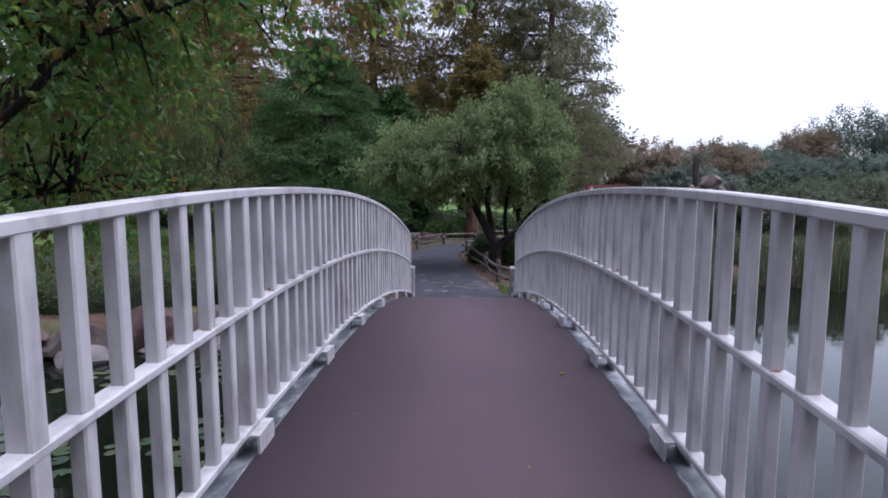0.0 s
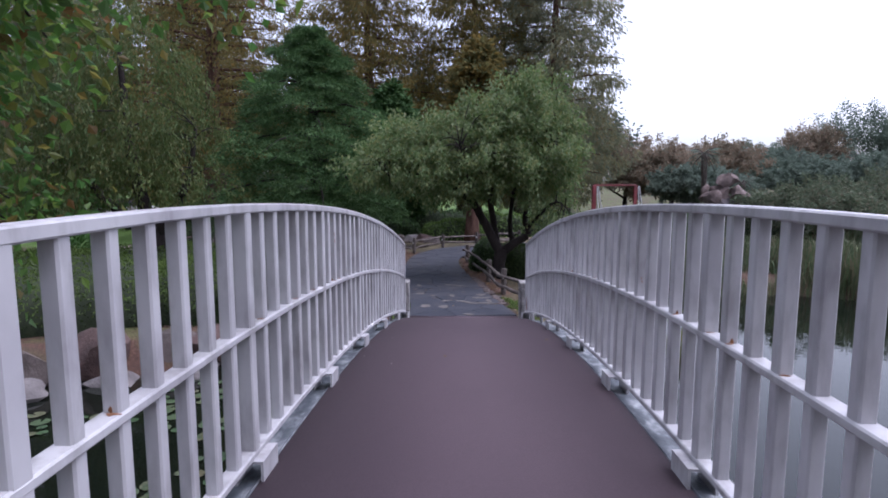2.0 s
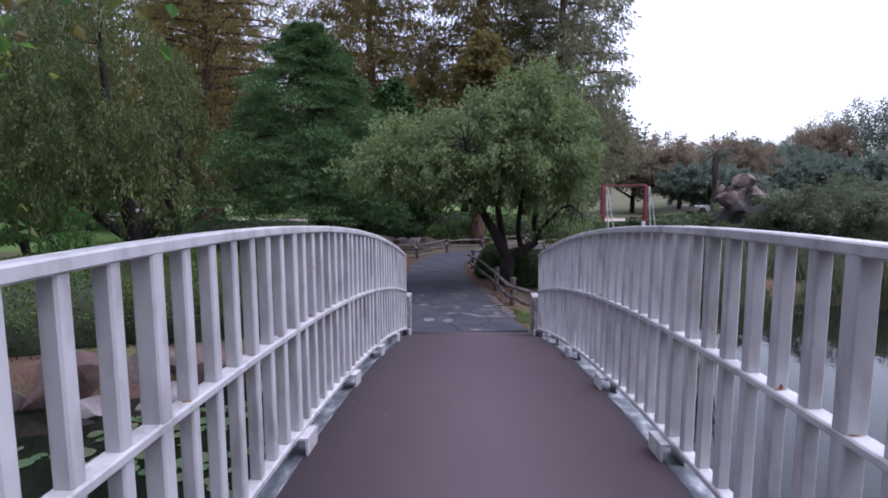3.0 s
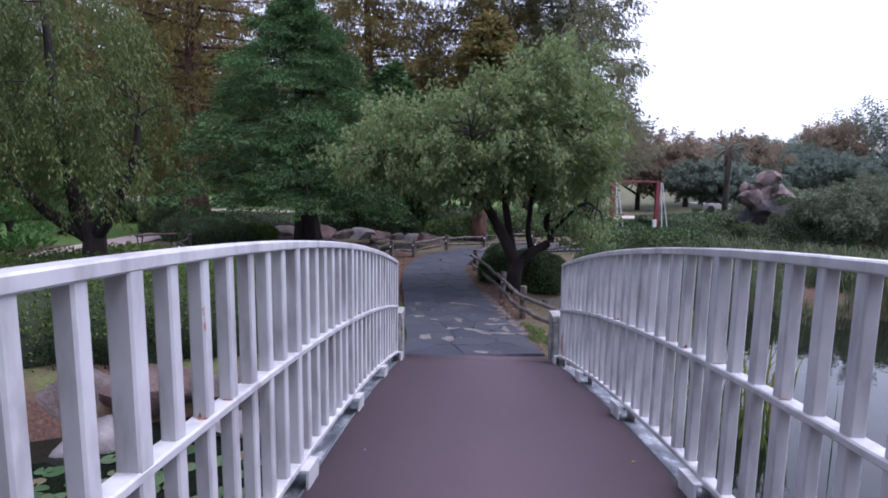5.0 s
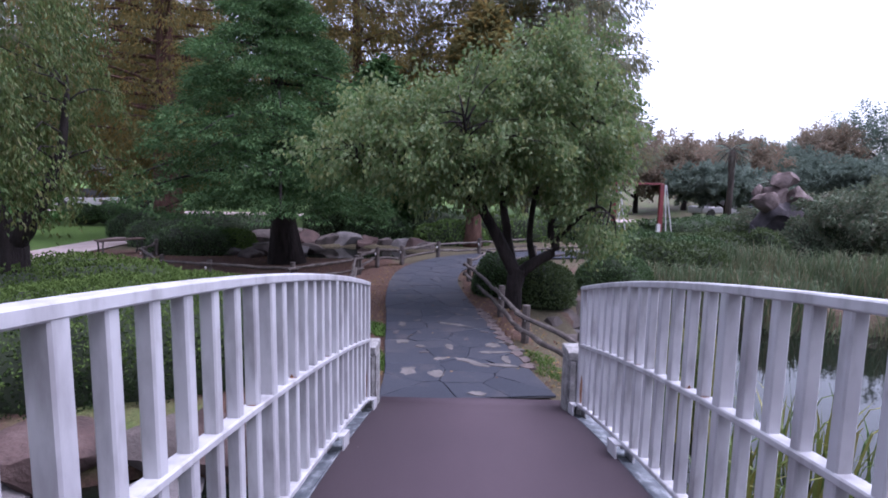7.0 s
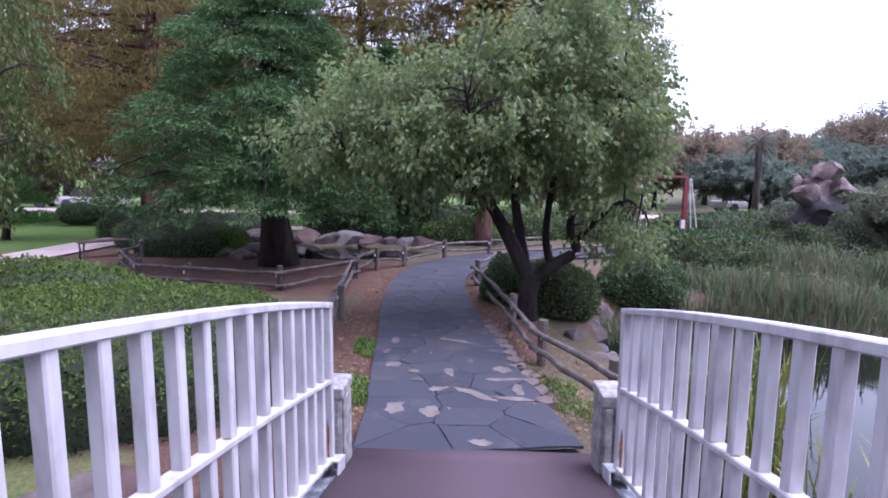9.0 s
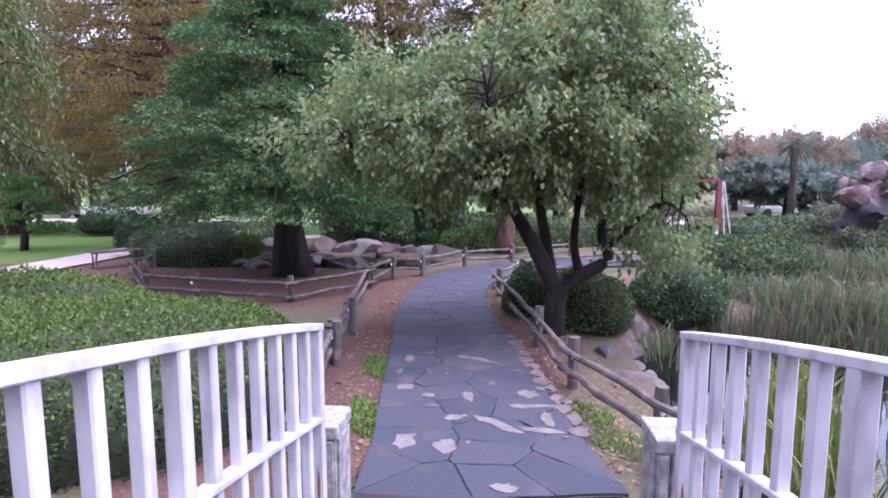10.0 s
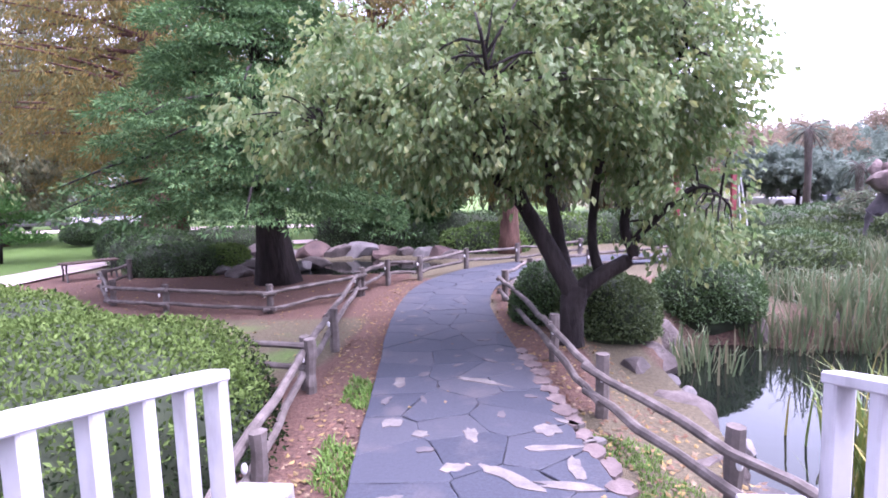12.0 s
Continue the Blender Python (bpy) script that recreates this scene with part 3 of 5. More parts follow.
def fence(posts, top=0.42, low=0.17, label="low two-rail fence of weathered grey logs", lamps=True, ends=(0.0, 0.0)):
    ob = thing("log_fence", label, "fence", "path fences")
    pts = np.array(posts, float)
    seed = int(abs(pts[0, 0] * 97 + pts[0, 1] * 31))
    for k, (x, y) in enumerate(pts):
        z = float(land(x, y))
        link("post", log_mesh((x, y, z - 0.15), (x + 0.012, y, top + 0.08), 0.055, seed + k, 0.004), LOG, ob)
    for k in range(len(pts) - 1):
        d = unit(pts[k + 1] - pts[k])
        n = np.array([-d[1], d[0]]) * 0.07
        a, b = pts[k] - d * (0.15 + (ends[0] if k == 0 else 0)), pts[k + 1] + d * (0.15 + (ends[1] if k == len(pts) - 2 else 0))
        tilt = 0.035 * (-1) ** k
        for h in (top - 0.03, low):
            link("rail", log_mesh((*(a + n), h + tilt), (*(b + n), h - tilt), 0.034, seed + 50 + 2 * k + int(h * 10)), LOG, ob)
    if lamps:
        for k, (x, y) in enumerate(pts):
            bm = bmesh.new()
            bmesh.ops.create_icosphere(bm, subdivisions=2, radius=0.024, matrix=Matrix.LocRotScale((x - 0.02, y - 0.13, top - 0.085), None, (0.8, 0.8, 1.5)))
            part("fairy_bulb", bm, WHITE_WALL, ob, "small white bulb clipped to the rail", True)
    return ob


fence([(1.30, 10.9), (0.82, 12.27), (0.58, 13.72), (0.10, 17.0), (0.62, 18.5), (2.0, 19.9), (4.0, 20.7)], ends=(0.75, 0))
fence([(-1.48, 10.75), (-1.86, 12.75), (-2.03, 14.1), (-2.55, 17.6), (-2.28, 18.7), (-1.68, 19.2), (-0.75, 20.5), (0.5, 21.5), (2.2, 22.4)], ends=(0.5, 0))
fence([(-1.95, 12.85), (-3.6, 13.3), (-5.2, 13.9)], lamps=False)
fence([(-2.6, 17.5), (-3.75, 16.2), (-5.65, 16.35), (-7.05, 16.95), (-8.25, 18.3), (-8.9, 20.0), (-9.3, 21.8)], top=0.36, low=0.08, lamps=True)


# ---- rocks ----
def rock_mesh(seed, sx, sy, sz, facets=0.35, cuts=13):
    bm = bmesh.new()
    bmesh.ops.create_icosphere(bm, subdivisions=3, radius=1.0)
    off = Vector((seed * 3.7, seed * 1.9, seed * 5.3))
    g = random.Random(seed)
    planes = [(Vector((g.gauss(0, 1), g.gauss(0, 1), g.gauss(0, 0.8))).normalized(), g.uniform(0.5, 0.8)) for _ in range(cuts)]
    for v in bm.verts:
        p = v.co.copy()
        for nrm, d in planes:
            over = p.dot(nrm) - d
            if over > 0:
                p -= nrm * over * 0.97
        p *= 1 + facets * 0.3 * noise.noise(p * 1.7 + off) + 0.05 * noise.noise(p * 5 + off)
        p *= 1.25
        v.co = (p.x * sx, p.y * sy, p.z * sz)
    me = bpy.data.meshes.new("rock")
    bm.to_mesh(me)
    bm.free()
    return me


def rock(x, y, z, sx, sy, sz, mat, seed, turn=0.0, label="", group="pond edge boulders"):
    me = rock_mesh(seed, sx, sy, sz)
    ob = link("boulder", me, mat, smooth=True)
    me.set_sharp_from_angle(angle=radians(32))
    ob.matrix_world = pose(x, y, z, 0, 0, turn)
    return tagged(ob, label or "large rounded reddish-brown boulder at the water's edge", "boulder", group)


g = random.Random(3)
for k, (x, y) in enumerate([(-2.2, 9.55), (-3.0, 9.6), (-3.75, 9.25), (-4.5, 8.95), (-5.35, 8.45), (-6.2, 7.9), (-7.1, 7.5)]):
    rock(x, y, -0.3 + g.uniform(-0.04, 0.05), g.uniform(0.46, 0.6), g.uniform(0.34, 0.46), g.uniform(0.3, 0.4), (ROCK_RED, ROCK, ROCK_RED, ROCK)[k % 4], 20 + k, g.uniform(-30, 30))
for k, (x, y, s) in enumerate([(-2.7, 8.95, 0.3), (-3.9, 8.5, 0.34), (-4.9, 8.1, 0.3), (-5.8, 7.5, 0.36)]):
    rock(x, y, -0.5, s * 1.3, s, s * 0.45, ROCK_PALE, 40 + k, g.uniform(0, 90), "flat pale stone lying at the water's edge")
for k, (x, y, sx, sz, m) in enumerate([(1.55, 12.0, 0.42, 0.3, ROCK), (1.62, 13.0, 0.45, 0.33, ROCK), (1.55, 14.05, 0.42, 0.36, ROCK), (1.85, 14.7, 0.4, 0.33, ROCK), (1.5, 11.0, 0.4, 0.28, ROCK_RED), (2.3, 15.55, 0.42, 0.4, ROCK), (2.0, 15.9, 0.5, 0.45, ROCK_RED), (3.85, 16.2, 0.4, 0.42, ROCK), (5.0, 15.9, 0.45, 0.4, ROCK)]):
    rock(x, y, -0.43, sx * 0.88, sx * 0.7, sz * 0.85, m, 60 + k, 40 * k)
for k, (x, y, s) in enumerate([(1.95, 14.3, 0.16), (2.05, 13.9, 0.12), (2.0, 12.6, 0.2), (1.95, 11.6, 0.22)]):
    rock(x, y, WATER_Z + 0.02, s, s * 0.8, s * 0.7, ROCK_PALE, 80 + k, 35 * k, "small pale stone in the shallow water")
for k in range(13):
    a = 0.35 + 2.9 * k / 12
    x, y = -4.3 + 3.2 * math.cos(a), 22.5 + 1.75 * math.sin(a)
    s = g.uniform(0.3, 0.55)
    rock(x, y, -0.12 + 0.1 * (k % 2), s * 1.25, s, s * 0.75, (ROCK, ROCK_RED, ROCK_PALE)[k % 3], 100 + k, g.uniform(0, 180), "boulder on the bank of the small upper pool")
for k, (x, y, s) in enumerate([(-5.9, 20.9, 0.5), (-6.4, 21.6, 0.55), (-6.2, 20.4, 0.4), (-5.2, 21.5, 0.3), (-4.9, 22.0, 0.34), (-6.9, 20.9, 0.35)]):
    rock(x, y, 0.0, s * 1.3, s * 0.9, s * 0.5, (ROCK, ROCK_PALE)[k % 2], 130 + k, 50 * k, "flat boulder stacked by the upper pool")


# ---- shrubs and hedges ----
def leafy_dome(name, label, category, at, size, leaf_mat, count, leaf=0.05, power=2.6, turn=0.0, group="", lump=0.08, seed=1, sink=0.0, core_mat=None, side_mat=None):
    """A clipped or bushy mound: a solid shade-dark heart under thousands of small leaves."""
    ob = thing(name, label, category, group, at, turn)
    rng = np.random.default_rng(seed)
    sx, sy, sz = size

    def skin(d, scale):
        r = (np.abs(d) ** power).sum(-1, keepdims=True) ** (-1 / power)
        p = d * r
        w = 1 + lump * (np.sin(3.1 * p[:, :1] * sx + seed) * np.sin(2.7 * p[:, 1:2] * sy + 2 * seed) + 0.6 * np.sin(6.3 * p[:, :1] * sx + 5.1 * p[:, 2:3] * sz))
        return p * w * scale * np.array([sx, sy, sz])

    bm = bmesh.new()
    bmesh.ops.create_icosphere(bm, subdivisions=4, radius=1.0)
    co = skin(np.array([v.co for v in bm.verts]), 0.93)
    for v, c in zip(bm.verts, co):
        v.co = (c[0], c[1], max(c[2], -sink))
    # one solid filler closes the gaps, its dark colour painting the inner shade
    part("heart", bm, core_mat or CORE, ob, "solid filler coloured as the shaded inside", True)
    d = random_ways(int(count * 1.9), rng)
    area = np.sqrt((d[:, 0] / sx) ** 2 + (d[:, 1] / sy) ** 2 + (d[:, 2] / sz) ** 2)
    keep = (rng.random(len(d)) < area / area.max() * 1.6) & (d[:, 2] > -0.35)
    d = d[keep][:count]
    p = skin(d, rng.uniform(0.92, 1.02, (len(d), 1)))
    p = p[p[:, 2] > -sink]
    nrm = unit(p / np.array([sx, sy, sz]) ** 2)
    way = unit(nrm * 0.5 + random_ways(len(p), rng) * 0.85 + [0, 0, 0.25])
    # steep faces take side_mat: the hedge side's shade, painted into the leaf colour
    shaded = (nrm[:, 2] + 0.18 * rng.normal(size=len(p)) < 0.68) & (side_mat is not None)
    for name, mat, at_it in (("leaves", leaf_mat, ~shaded), ("side_leaves", side_mat, shaded & (rng.random(len(p)) < 0.55))):
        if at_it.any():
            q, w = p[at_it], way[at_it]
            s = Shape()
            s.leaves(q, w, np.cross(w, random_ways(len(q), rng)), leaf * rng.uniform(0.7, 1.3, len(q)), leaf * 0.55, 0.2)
            link(name, s.mesh(name), mat, ob, "sparse side leaves in a painted shade colour" if mat is side_mat else "")
    return ob


HEDGE_LABEL = "broad low rounded evergreen hedge with yellow-green top leaves"
leafy_dome("hedge", HEDGE_LABEL, "hedge", (-4.1, 11.25, -0.02), (2.3, 1.7, 0.93), LEAF_HEDGE, 46000, 0.045, 2.8, 22, lump=0.04, seed=2, sink=0.45, side_mat=LEAF_HEDGE_SHADED)
leafy_dome("hedge", HEDGE_LABEL, "hedge", (-7.6, 10.9, -0.05), (2.8, 2.6, 1.0), LEAF_HEDGE, 30000, 0.05, 3.0, 12, lump=0.05, seed=3, sink=0.45, side_mat=LEAF_HEDGE_SHADED)
leafy_dome("hedge", HEDGE_LABEL, "hedge", (-6.3, 13.2, -0.05), (2.6, 1.5, 0.9), LEAF_HEDGE, 14000, 0.06, 2.8, -28, lump=0.05, seed=8, sink=0.3, side_mat=LEAF_HEDGE_SHADED)
leafy_dome("hedge", HEDGE_LABEL, "hedge", (-12.6, 11.0, -0.05), (2.6, 2.8, 0.9), LEAF_HEDGE, 9000, 0.08, 3.0, 0, lump=0.05, seed=9, sink=0.3, side_mat=LEAF_HEDGE_SHADED)
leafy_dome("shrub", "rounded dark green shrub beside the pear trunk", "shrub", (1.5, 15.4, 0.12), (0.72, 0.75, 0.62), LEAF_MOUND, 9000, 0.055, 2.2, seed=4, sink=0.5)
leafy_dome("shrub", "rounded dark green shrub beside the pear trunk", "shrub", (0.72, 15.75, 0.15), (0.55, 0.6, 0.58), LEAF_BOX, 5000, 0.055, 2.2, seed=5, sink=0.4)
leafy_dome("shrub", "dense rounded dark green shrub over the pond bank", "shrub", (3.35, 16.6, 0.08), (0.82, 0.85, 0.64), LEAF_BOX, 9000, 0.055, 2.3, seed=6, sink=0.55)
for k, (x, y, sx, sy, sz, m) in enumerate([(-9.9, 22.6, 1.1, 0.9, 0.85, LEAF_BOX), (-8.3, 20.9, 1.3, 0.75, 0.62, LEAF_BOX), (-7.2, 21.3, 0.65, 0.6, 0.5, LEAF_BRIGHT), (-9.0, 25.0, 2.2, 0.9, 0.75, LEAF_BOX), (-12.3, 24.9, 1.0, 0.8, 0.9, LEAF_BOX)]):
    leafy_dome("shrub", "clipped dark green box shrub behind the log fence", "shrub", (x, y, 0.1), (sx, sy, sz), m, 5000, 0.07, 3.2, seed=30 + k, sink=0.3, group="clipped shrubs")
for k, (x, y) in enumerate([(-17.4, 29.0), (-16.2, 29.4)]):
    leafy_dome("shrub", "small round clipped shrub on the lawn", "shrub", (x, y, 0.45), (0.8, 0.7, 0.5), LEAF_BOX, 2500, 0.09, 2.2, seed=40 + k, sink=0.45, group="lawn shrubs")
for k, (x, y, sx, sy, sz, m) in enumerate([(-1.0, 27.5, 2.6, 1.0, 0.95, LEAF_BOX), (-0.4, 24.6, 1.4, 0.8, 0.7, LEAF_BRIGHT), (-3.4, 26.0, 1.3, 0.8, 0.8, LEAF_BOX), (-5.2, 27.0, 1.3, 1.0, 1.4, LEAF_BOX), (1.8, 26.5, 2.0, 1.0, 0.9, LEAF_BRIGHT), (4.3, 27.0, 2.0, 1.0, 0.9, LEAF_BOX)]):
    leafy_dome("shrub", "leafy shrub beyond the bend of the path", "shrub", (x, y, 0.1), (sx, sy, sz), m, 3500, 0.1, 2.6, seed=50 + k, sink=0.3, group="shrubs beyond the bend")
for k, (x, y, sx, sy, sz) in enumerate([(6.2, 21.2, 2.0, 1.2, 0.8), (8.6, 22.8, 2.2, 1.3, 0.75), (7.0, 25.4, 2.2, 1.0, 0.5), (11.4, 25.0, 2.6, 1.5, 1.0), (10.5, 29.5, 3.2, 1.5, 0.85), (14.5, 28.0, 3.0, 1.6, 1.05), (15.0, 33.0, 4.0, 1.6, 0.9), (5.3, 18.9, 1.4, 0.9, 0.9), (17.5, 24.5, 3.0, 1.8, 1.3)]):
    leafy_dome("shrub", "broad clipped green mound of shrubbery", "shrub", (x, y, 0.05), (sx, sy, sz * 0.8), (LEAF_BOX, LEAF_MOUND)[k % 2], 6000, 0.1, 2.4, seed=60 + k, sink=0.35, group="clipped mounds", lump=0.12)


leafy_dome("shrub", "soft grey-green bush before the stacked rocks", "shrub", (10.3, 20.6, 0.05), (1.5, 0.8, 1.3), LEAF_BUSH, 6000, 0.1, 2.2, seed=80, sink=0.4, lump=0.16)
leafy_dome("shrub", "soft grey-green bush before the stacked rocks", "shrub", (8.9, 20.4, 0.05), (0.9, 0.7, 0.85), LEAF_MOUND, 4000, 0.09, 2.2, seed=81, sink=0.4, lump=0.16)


# ---- trees ----
def limb_points(a, b, sag, rng, count=6):
    t = np.linspace(0, 1, count)[:, None]
    p = np.asarray(a) * (1 - t) + np.asarray(b) * t
    p[:, 2] += sag * np.sin(np.pi * t[:, 0])
    p[1:-1] += rng.normal(size=(count - 2, 3)) * 0.03 * np.linalg.norm(np.subtract(b, a))
    return p


def broadleaf(name, label, limbs, lobes, clumps, per, leaf, leaf_mat, bark, hang=0.0, spread=0.3, seed=1, twig=0.5, shape=0.62, drop=0.55, slim=0.62):
    """limbs: lists of (x, y, z, radius) that make trunk and boughs; lobes: (centre, radii) that the twigs fill."""
    rng = np.random.default_rng(seed)
    ob = thing(name, label, "tree", at=(0, 0, 0))
    wood = Shape()
    ends = []
    for k, line in enumerate(limbs):
        c = curve_points(line, 5)
        wood.limb(c[:, :3], c[:, 3], 10 if k == 0 else 8, 0.05, seed + k)
        ends.extend(c[len(c) // 2:, :3])
    ends = np.array(ends)
    vol = np.array([np.prod(r) for _, r in lobes]) ** 0.8
    vol = np.maximum(vol, 0.07)
    pick = rng.choice(len(lobes), clumps, p=vol / vol.sum())
    cen, rad = np.array([c for c, _ in lobes], float)[pick], np.array([r for _, r in lobes], float)[pick]
    d = random_ways(clumps, rng)
    p = cen + d * rad * (rng.random((clumps, 1)) ** (1 / 3) * (1 - shape) + shape) * rng.uniform(0.82, 1.1, (clumps, 1))
    for q in p[rng.random(clumps) < twig]:
        near = ends[np.argmin(((ends - q) ** 2).sum(1) + rng.random(len(ends)) * 0.4)]
        if np.linalg.norm(near - q) > 0.9 + 4 * leaf:
            continue
        wood.limb(limb_points(near, q, 0.12, rng, 5), np.linspace(0.013, 0.004, 5) * (1 + leaf * 3), 5)
    link("trunk", wood.mesh("trunk"), bark, ob, smooth=True)
    out = unit(d * 0.8 + [0, 0, 0.25] + random_ways(clumps, rng) * 0.5)
    if hang:
        out = unit(out * (1 - hang) + np.array([0, 0, -1.0]) * hang)
    idx = np.repeat(np.arange(clumps), per)
    k = len(idx)
    along = rng.random((k, 1))
    base = p[idx] + out[idx] * (along - 0.35) * spread * (2.2 + 2.5 * hang) + rng.normal(size=(k, 3)) * spread * (0.42 - 0.22 * hang)
    way = unit(random_ways(k, rng) + out[idx] * 0.7 + [0, 0, -drop])
    s = Shape()
    s.leaves(base, way, np.cross(way, random_ways(k, rng)), leaf * rng.uniform(0.65, 1.25, k), leaf * (slim - 0.34 * hang), 0.22)
    link("crown", s.mesh("crown"), leaf_mat, ob)
    return ob


def conifer(name, label, at, height, radius, skirt, boughs, per, spray, leaf_mat, bark, trunk_r=0.3, droop=0.18, seed=1, power=0.85, flat=0.35, stretch=(1, 1), tuft=0.3, hanging=0.0, slim=0.42, each=24, thick=0.42):
    """Whorls of spreading boughs, each a fan of short sprays that droops at its end."""
    rng = np.random.default_rng(seed)
    ob = thing(name, label, "tree", at=at)
    wood = Shape()
    zz = np.linspace(-0.2, height, 12)
    lean = np.c_[0.02 * height * np.sin(zz / height * 2 + seed), 0.02 * height * np.cos(zz / height * 3 + seed), zz]
    wood.limb(lean, trunk_r * (1 - 0.93 * (np.clip(zz, 0, height) / height) ** 0.8) * (1 + 0.35 * np.exp(-np.clip(zz, 0, 9) / 0.35)), 14, 0.07, seed)
    t = (np.arange(boughs) + rng.random(boughs)) / boughs
    z = skirt + (height - skirt) * t ** 1.15
    reach = radius * (1 - ((z - skirt) / (height - skirt)) ** 1.6) ** power * rng.uniform(0.72, 1.08, boughs) + 0.12
    low = smooth_step(0, 0.18, t) * 0.35 + 0.65
    reach = reach * low
    az = np.arange(boughs) * 2.399963 + rng.normal(size=boughs) * 0.3
    cx, cy = np.interp(z, zz, lean[:, 0]), np.interp(z, zz, lean[:, 1])
    d = np.c_[np.cos(az) * stretch[0], np.sin(az) * stretch[1]]
    for k in range(0, boughs, 2):
        u = np.linspace(0, 1, 5)
        pts = np.c_[cx[k] + d[k, 0] * reach[k] * u, cy[k] + d[k, 1] * reach[k] * u, z[k] + 0.10 * reach[k] * u - droop * reach[k] * u ** 2.2]
        wood.limb(pts, np.linspace(0.035, 0.008, 5) * (0.5 + reach[k] / 3), 5)
    link("trunk", wood.mesh("trunk"), bark, ob, smooth=True)
    tufts = max(4, per // each)
    ti = np.repeat(np.arange(boughs), tufts)
    n = len(ti)
    u = rng.random(n) ** 0.6 * 0.98 + 0.05
    wide = rng.normal(size=n) * reach[ti] * (0.06 + 0.24 * u * (1.15 - u) * 2)
    n2 = np.c_[-d[ti, 1], d[ti, 0]]
    tx = cx[ti] + d[ti, 0] * reach[ti] * u + n2[:, 0] * wide
    ty = cy[ti] + d[ti, 1] * reach[ti] * u + n2[:, 1] * wide
    tz = z[ti] + 0.10 * reach[ti] * u - droop * reach[ti] * u ** 2.2 - 0.35 * np.abs(wide) + rng.normal(size=n) * 0.05
    idx = np.repeat(np.arange(n), each)
    k = len(idx)
    ball = random_ways(k, rng)
    size = tuft * rng.uniform(0.6, 1.25, n)[idx][:, None]
    base = np.c_[tx, ty, tz][idx] + ball * rng.random((k, 1)) ** 0.5 * size * np.array([1, 1, thick])
    way = unit(ball * 0.7 + np.c_[d[ti][idx] * 0.55, np.full(k, -0.25 - hanging)] + random_ways(k, rng) * 0.35)
    side = unit(np.cross(way, np.c_[rng.normal(size=(k, 2)) * flat * 2, np.ones(k)]))
    s = Shape()
    s.leaves(base, way, side, spray * rng.uniform(0.6, 1.3, k), spray * slim, 0.15)
    link("crown", s.mesh("crown"), leaf_mat, ob)
    return ob


# the pear tree by the path
P = (0.86, 14.45)
pear_limbs = [
    [(P[0] - 0.02, P[1], -0.25, 0.21), (P[0], P[1], 0.1, 0.165), (P[0] + 0.03, P[1], 0.45, 0.15), (P[0] + 0.1, P[1], 0.68, 0.15)],
    [(P[0] + 0.06, P[1], 0.55, 0.13), (P[0] - 0.16, P[1] - 0.02, 0.95, 0.115), (P[0] - 0.42, P[1] - 0.05, 1.45, 0.1), (P[0] - 0.8, P[1] - 0.2, 1.95, 0.075), (P[0] - 1.5, P[1] - 0.5, 2.25, 0.05), (P[0] - 2.6, P[1] - 0.9, 2.5, 0.025)],
    [(P[0] - 0.05, P[1], 0.75, 0.1), (P[0] - 0.12, P[1] + 0.2, 1.3, 0.085), (P[0] - 0.2, P[1] + 0.3, 2.0, 0.07), (P[0] - 0.1, P[1] + 0.4, 3.0, 0.05), (P[0] - 0.2, P[1] + 0.4, 3.9, 0.02)],
    [(P[0] + 0.1, P[1], 0.6, 0.12), (P[0] + 0.38, P[1] - 0.05, 0.82, 0.1), (P[0] + 0.72, P[1] - 0.1, 1.06, 0.08), (P[0] + 0.62, P[1] - 0.1, 1.45, 0.06), (P[0] + 0.8, P[1] - 0.2, 2.2, 0.045), (P[0] + 1.2, P[1] - 0.2, 3.3, 0.02)],
    [(P[0] + 0.36, P[1], 0.8, 0.07), (P[0] + 0.28, P[1] + 0.1, 1.3, 0.055), (P[0] + 0.4, P[1] + 0.2, 2.2, 0.045), (P[0] + 0.7, P[1] + 0.4, 3.4, 0.02)],
    [(P[0] - 0.5, P[1] - 0.1, 1.55, 0.06), (P[0] - 0.7, P[1] - 0.6, 2.2, 0.05), (P[0] - 0.9, P[1] - 1.2, 2.8, 0.03), (P[0] - 1.0, P[1] - 1.7, 3.3, 0.015)],
    [(P[0] + 0.7, P[1] - 0.1, 1.2, 0.05), (P[0] + 1.1, P[1] - 0.4, 1.7, 0.04), (P[0] + 1.35, P[1] - 0.5, 1.85, 0.025), (P[0] + 1.55, P[1] - 0.6, 1.7, 0.012)],
]
pear_lobes = [((P[0] - 0.5, P[1], 3.05), (1.6, 1.6, 1.05)), ((P[0] - 2.0, P[1] - 0.5, 2.75), (1.4, 1.3, 0.75)), ((P[0] + 0.65, P[1], 3.05), (1.2, 1.4, 1.25)), ((P[0] + 1.2, P[1] - 0.3, 1.95), (0.55, 0.9, 0.8)),
              ((P[0] - 0.9, P[1] - 0.9, 2.6), (1.5, 1.0, 0.7)), ((P[0] - 2.9, P[1] - 0.9, 2.6), (0.75, 0.7, 0.45)), ((P[0] + 0.35, P[1], 4.0), (1.25, 1.1, 0.6)), ((P[0] - 1.4, P[1], 3.45), (0.9, 0.9, 0.55)), ((P[0] + 1.35, P[1], 3.2), (0.6, 0.8, 0.9)), ((P[0] + 1.35, P[1] - 0.4, 1.35), (0.4, 0.5, 0.45)), ((P[0] + 0.85, P[1], 4.3), (0.85, 0.8, 0.7))]
g = random.Random(4)
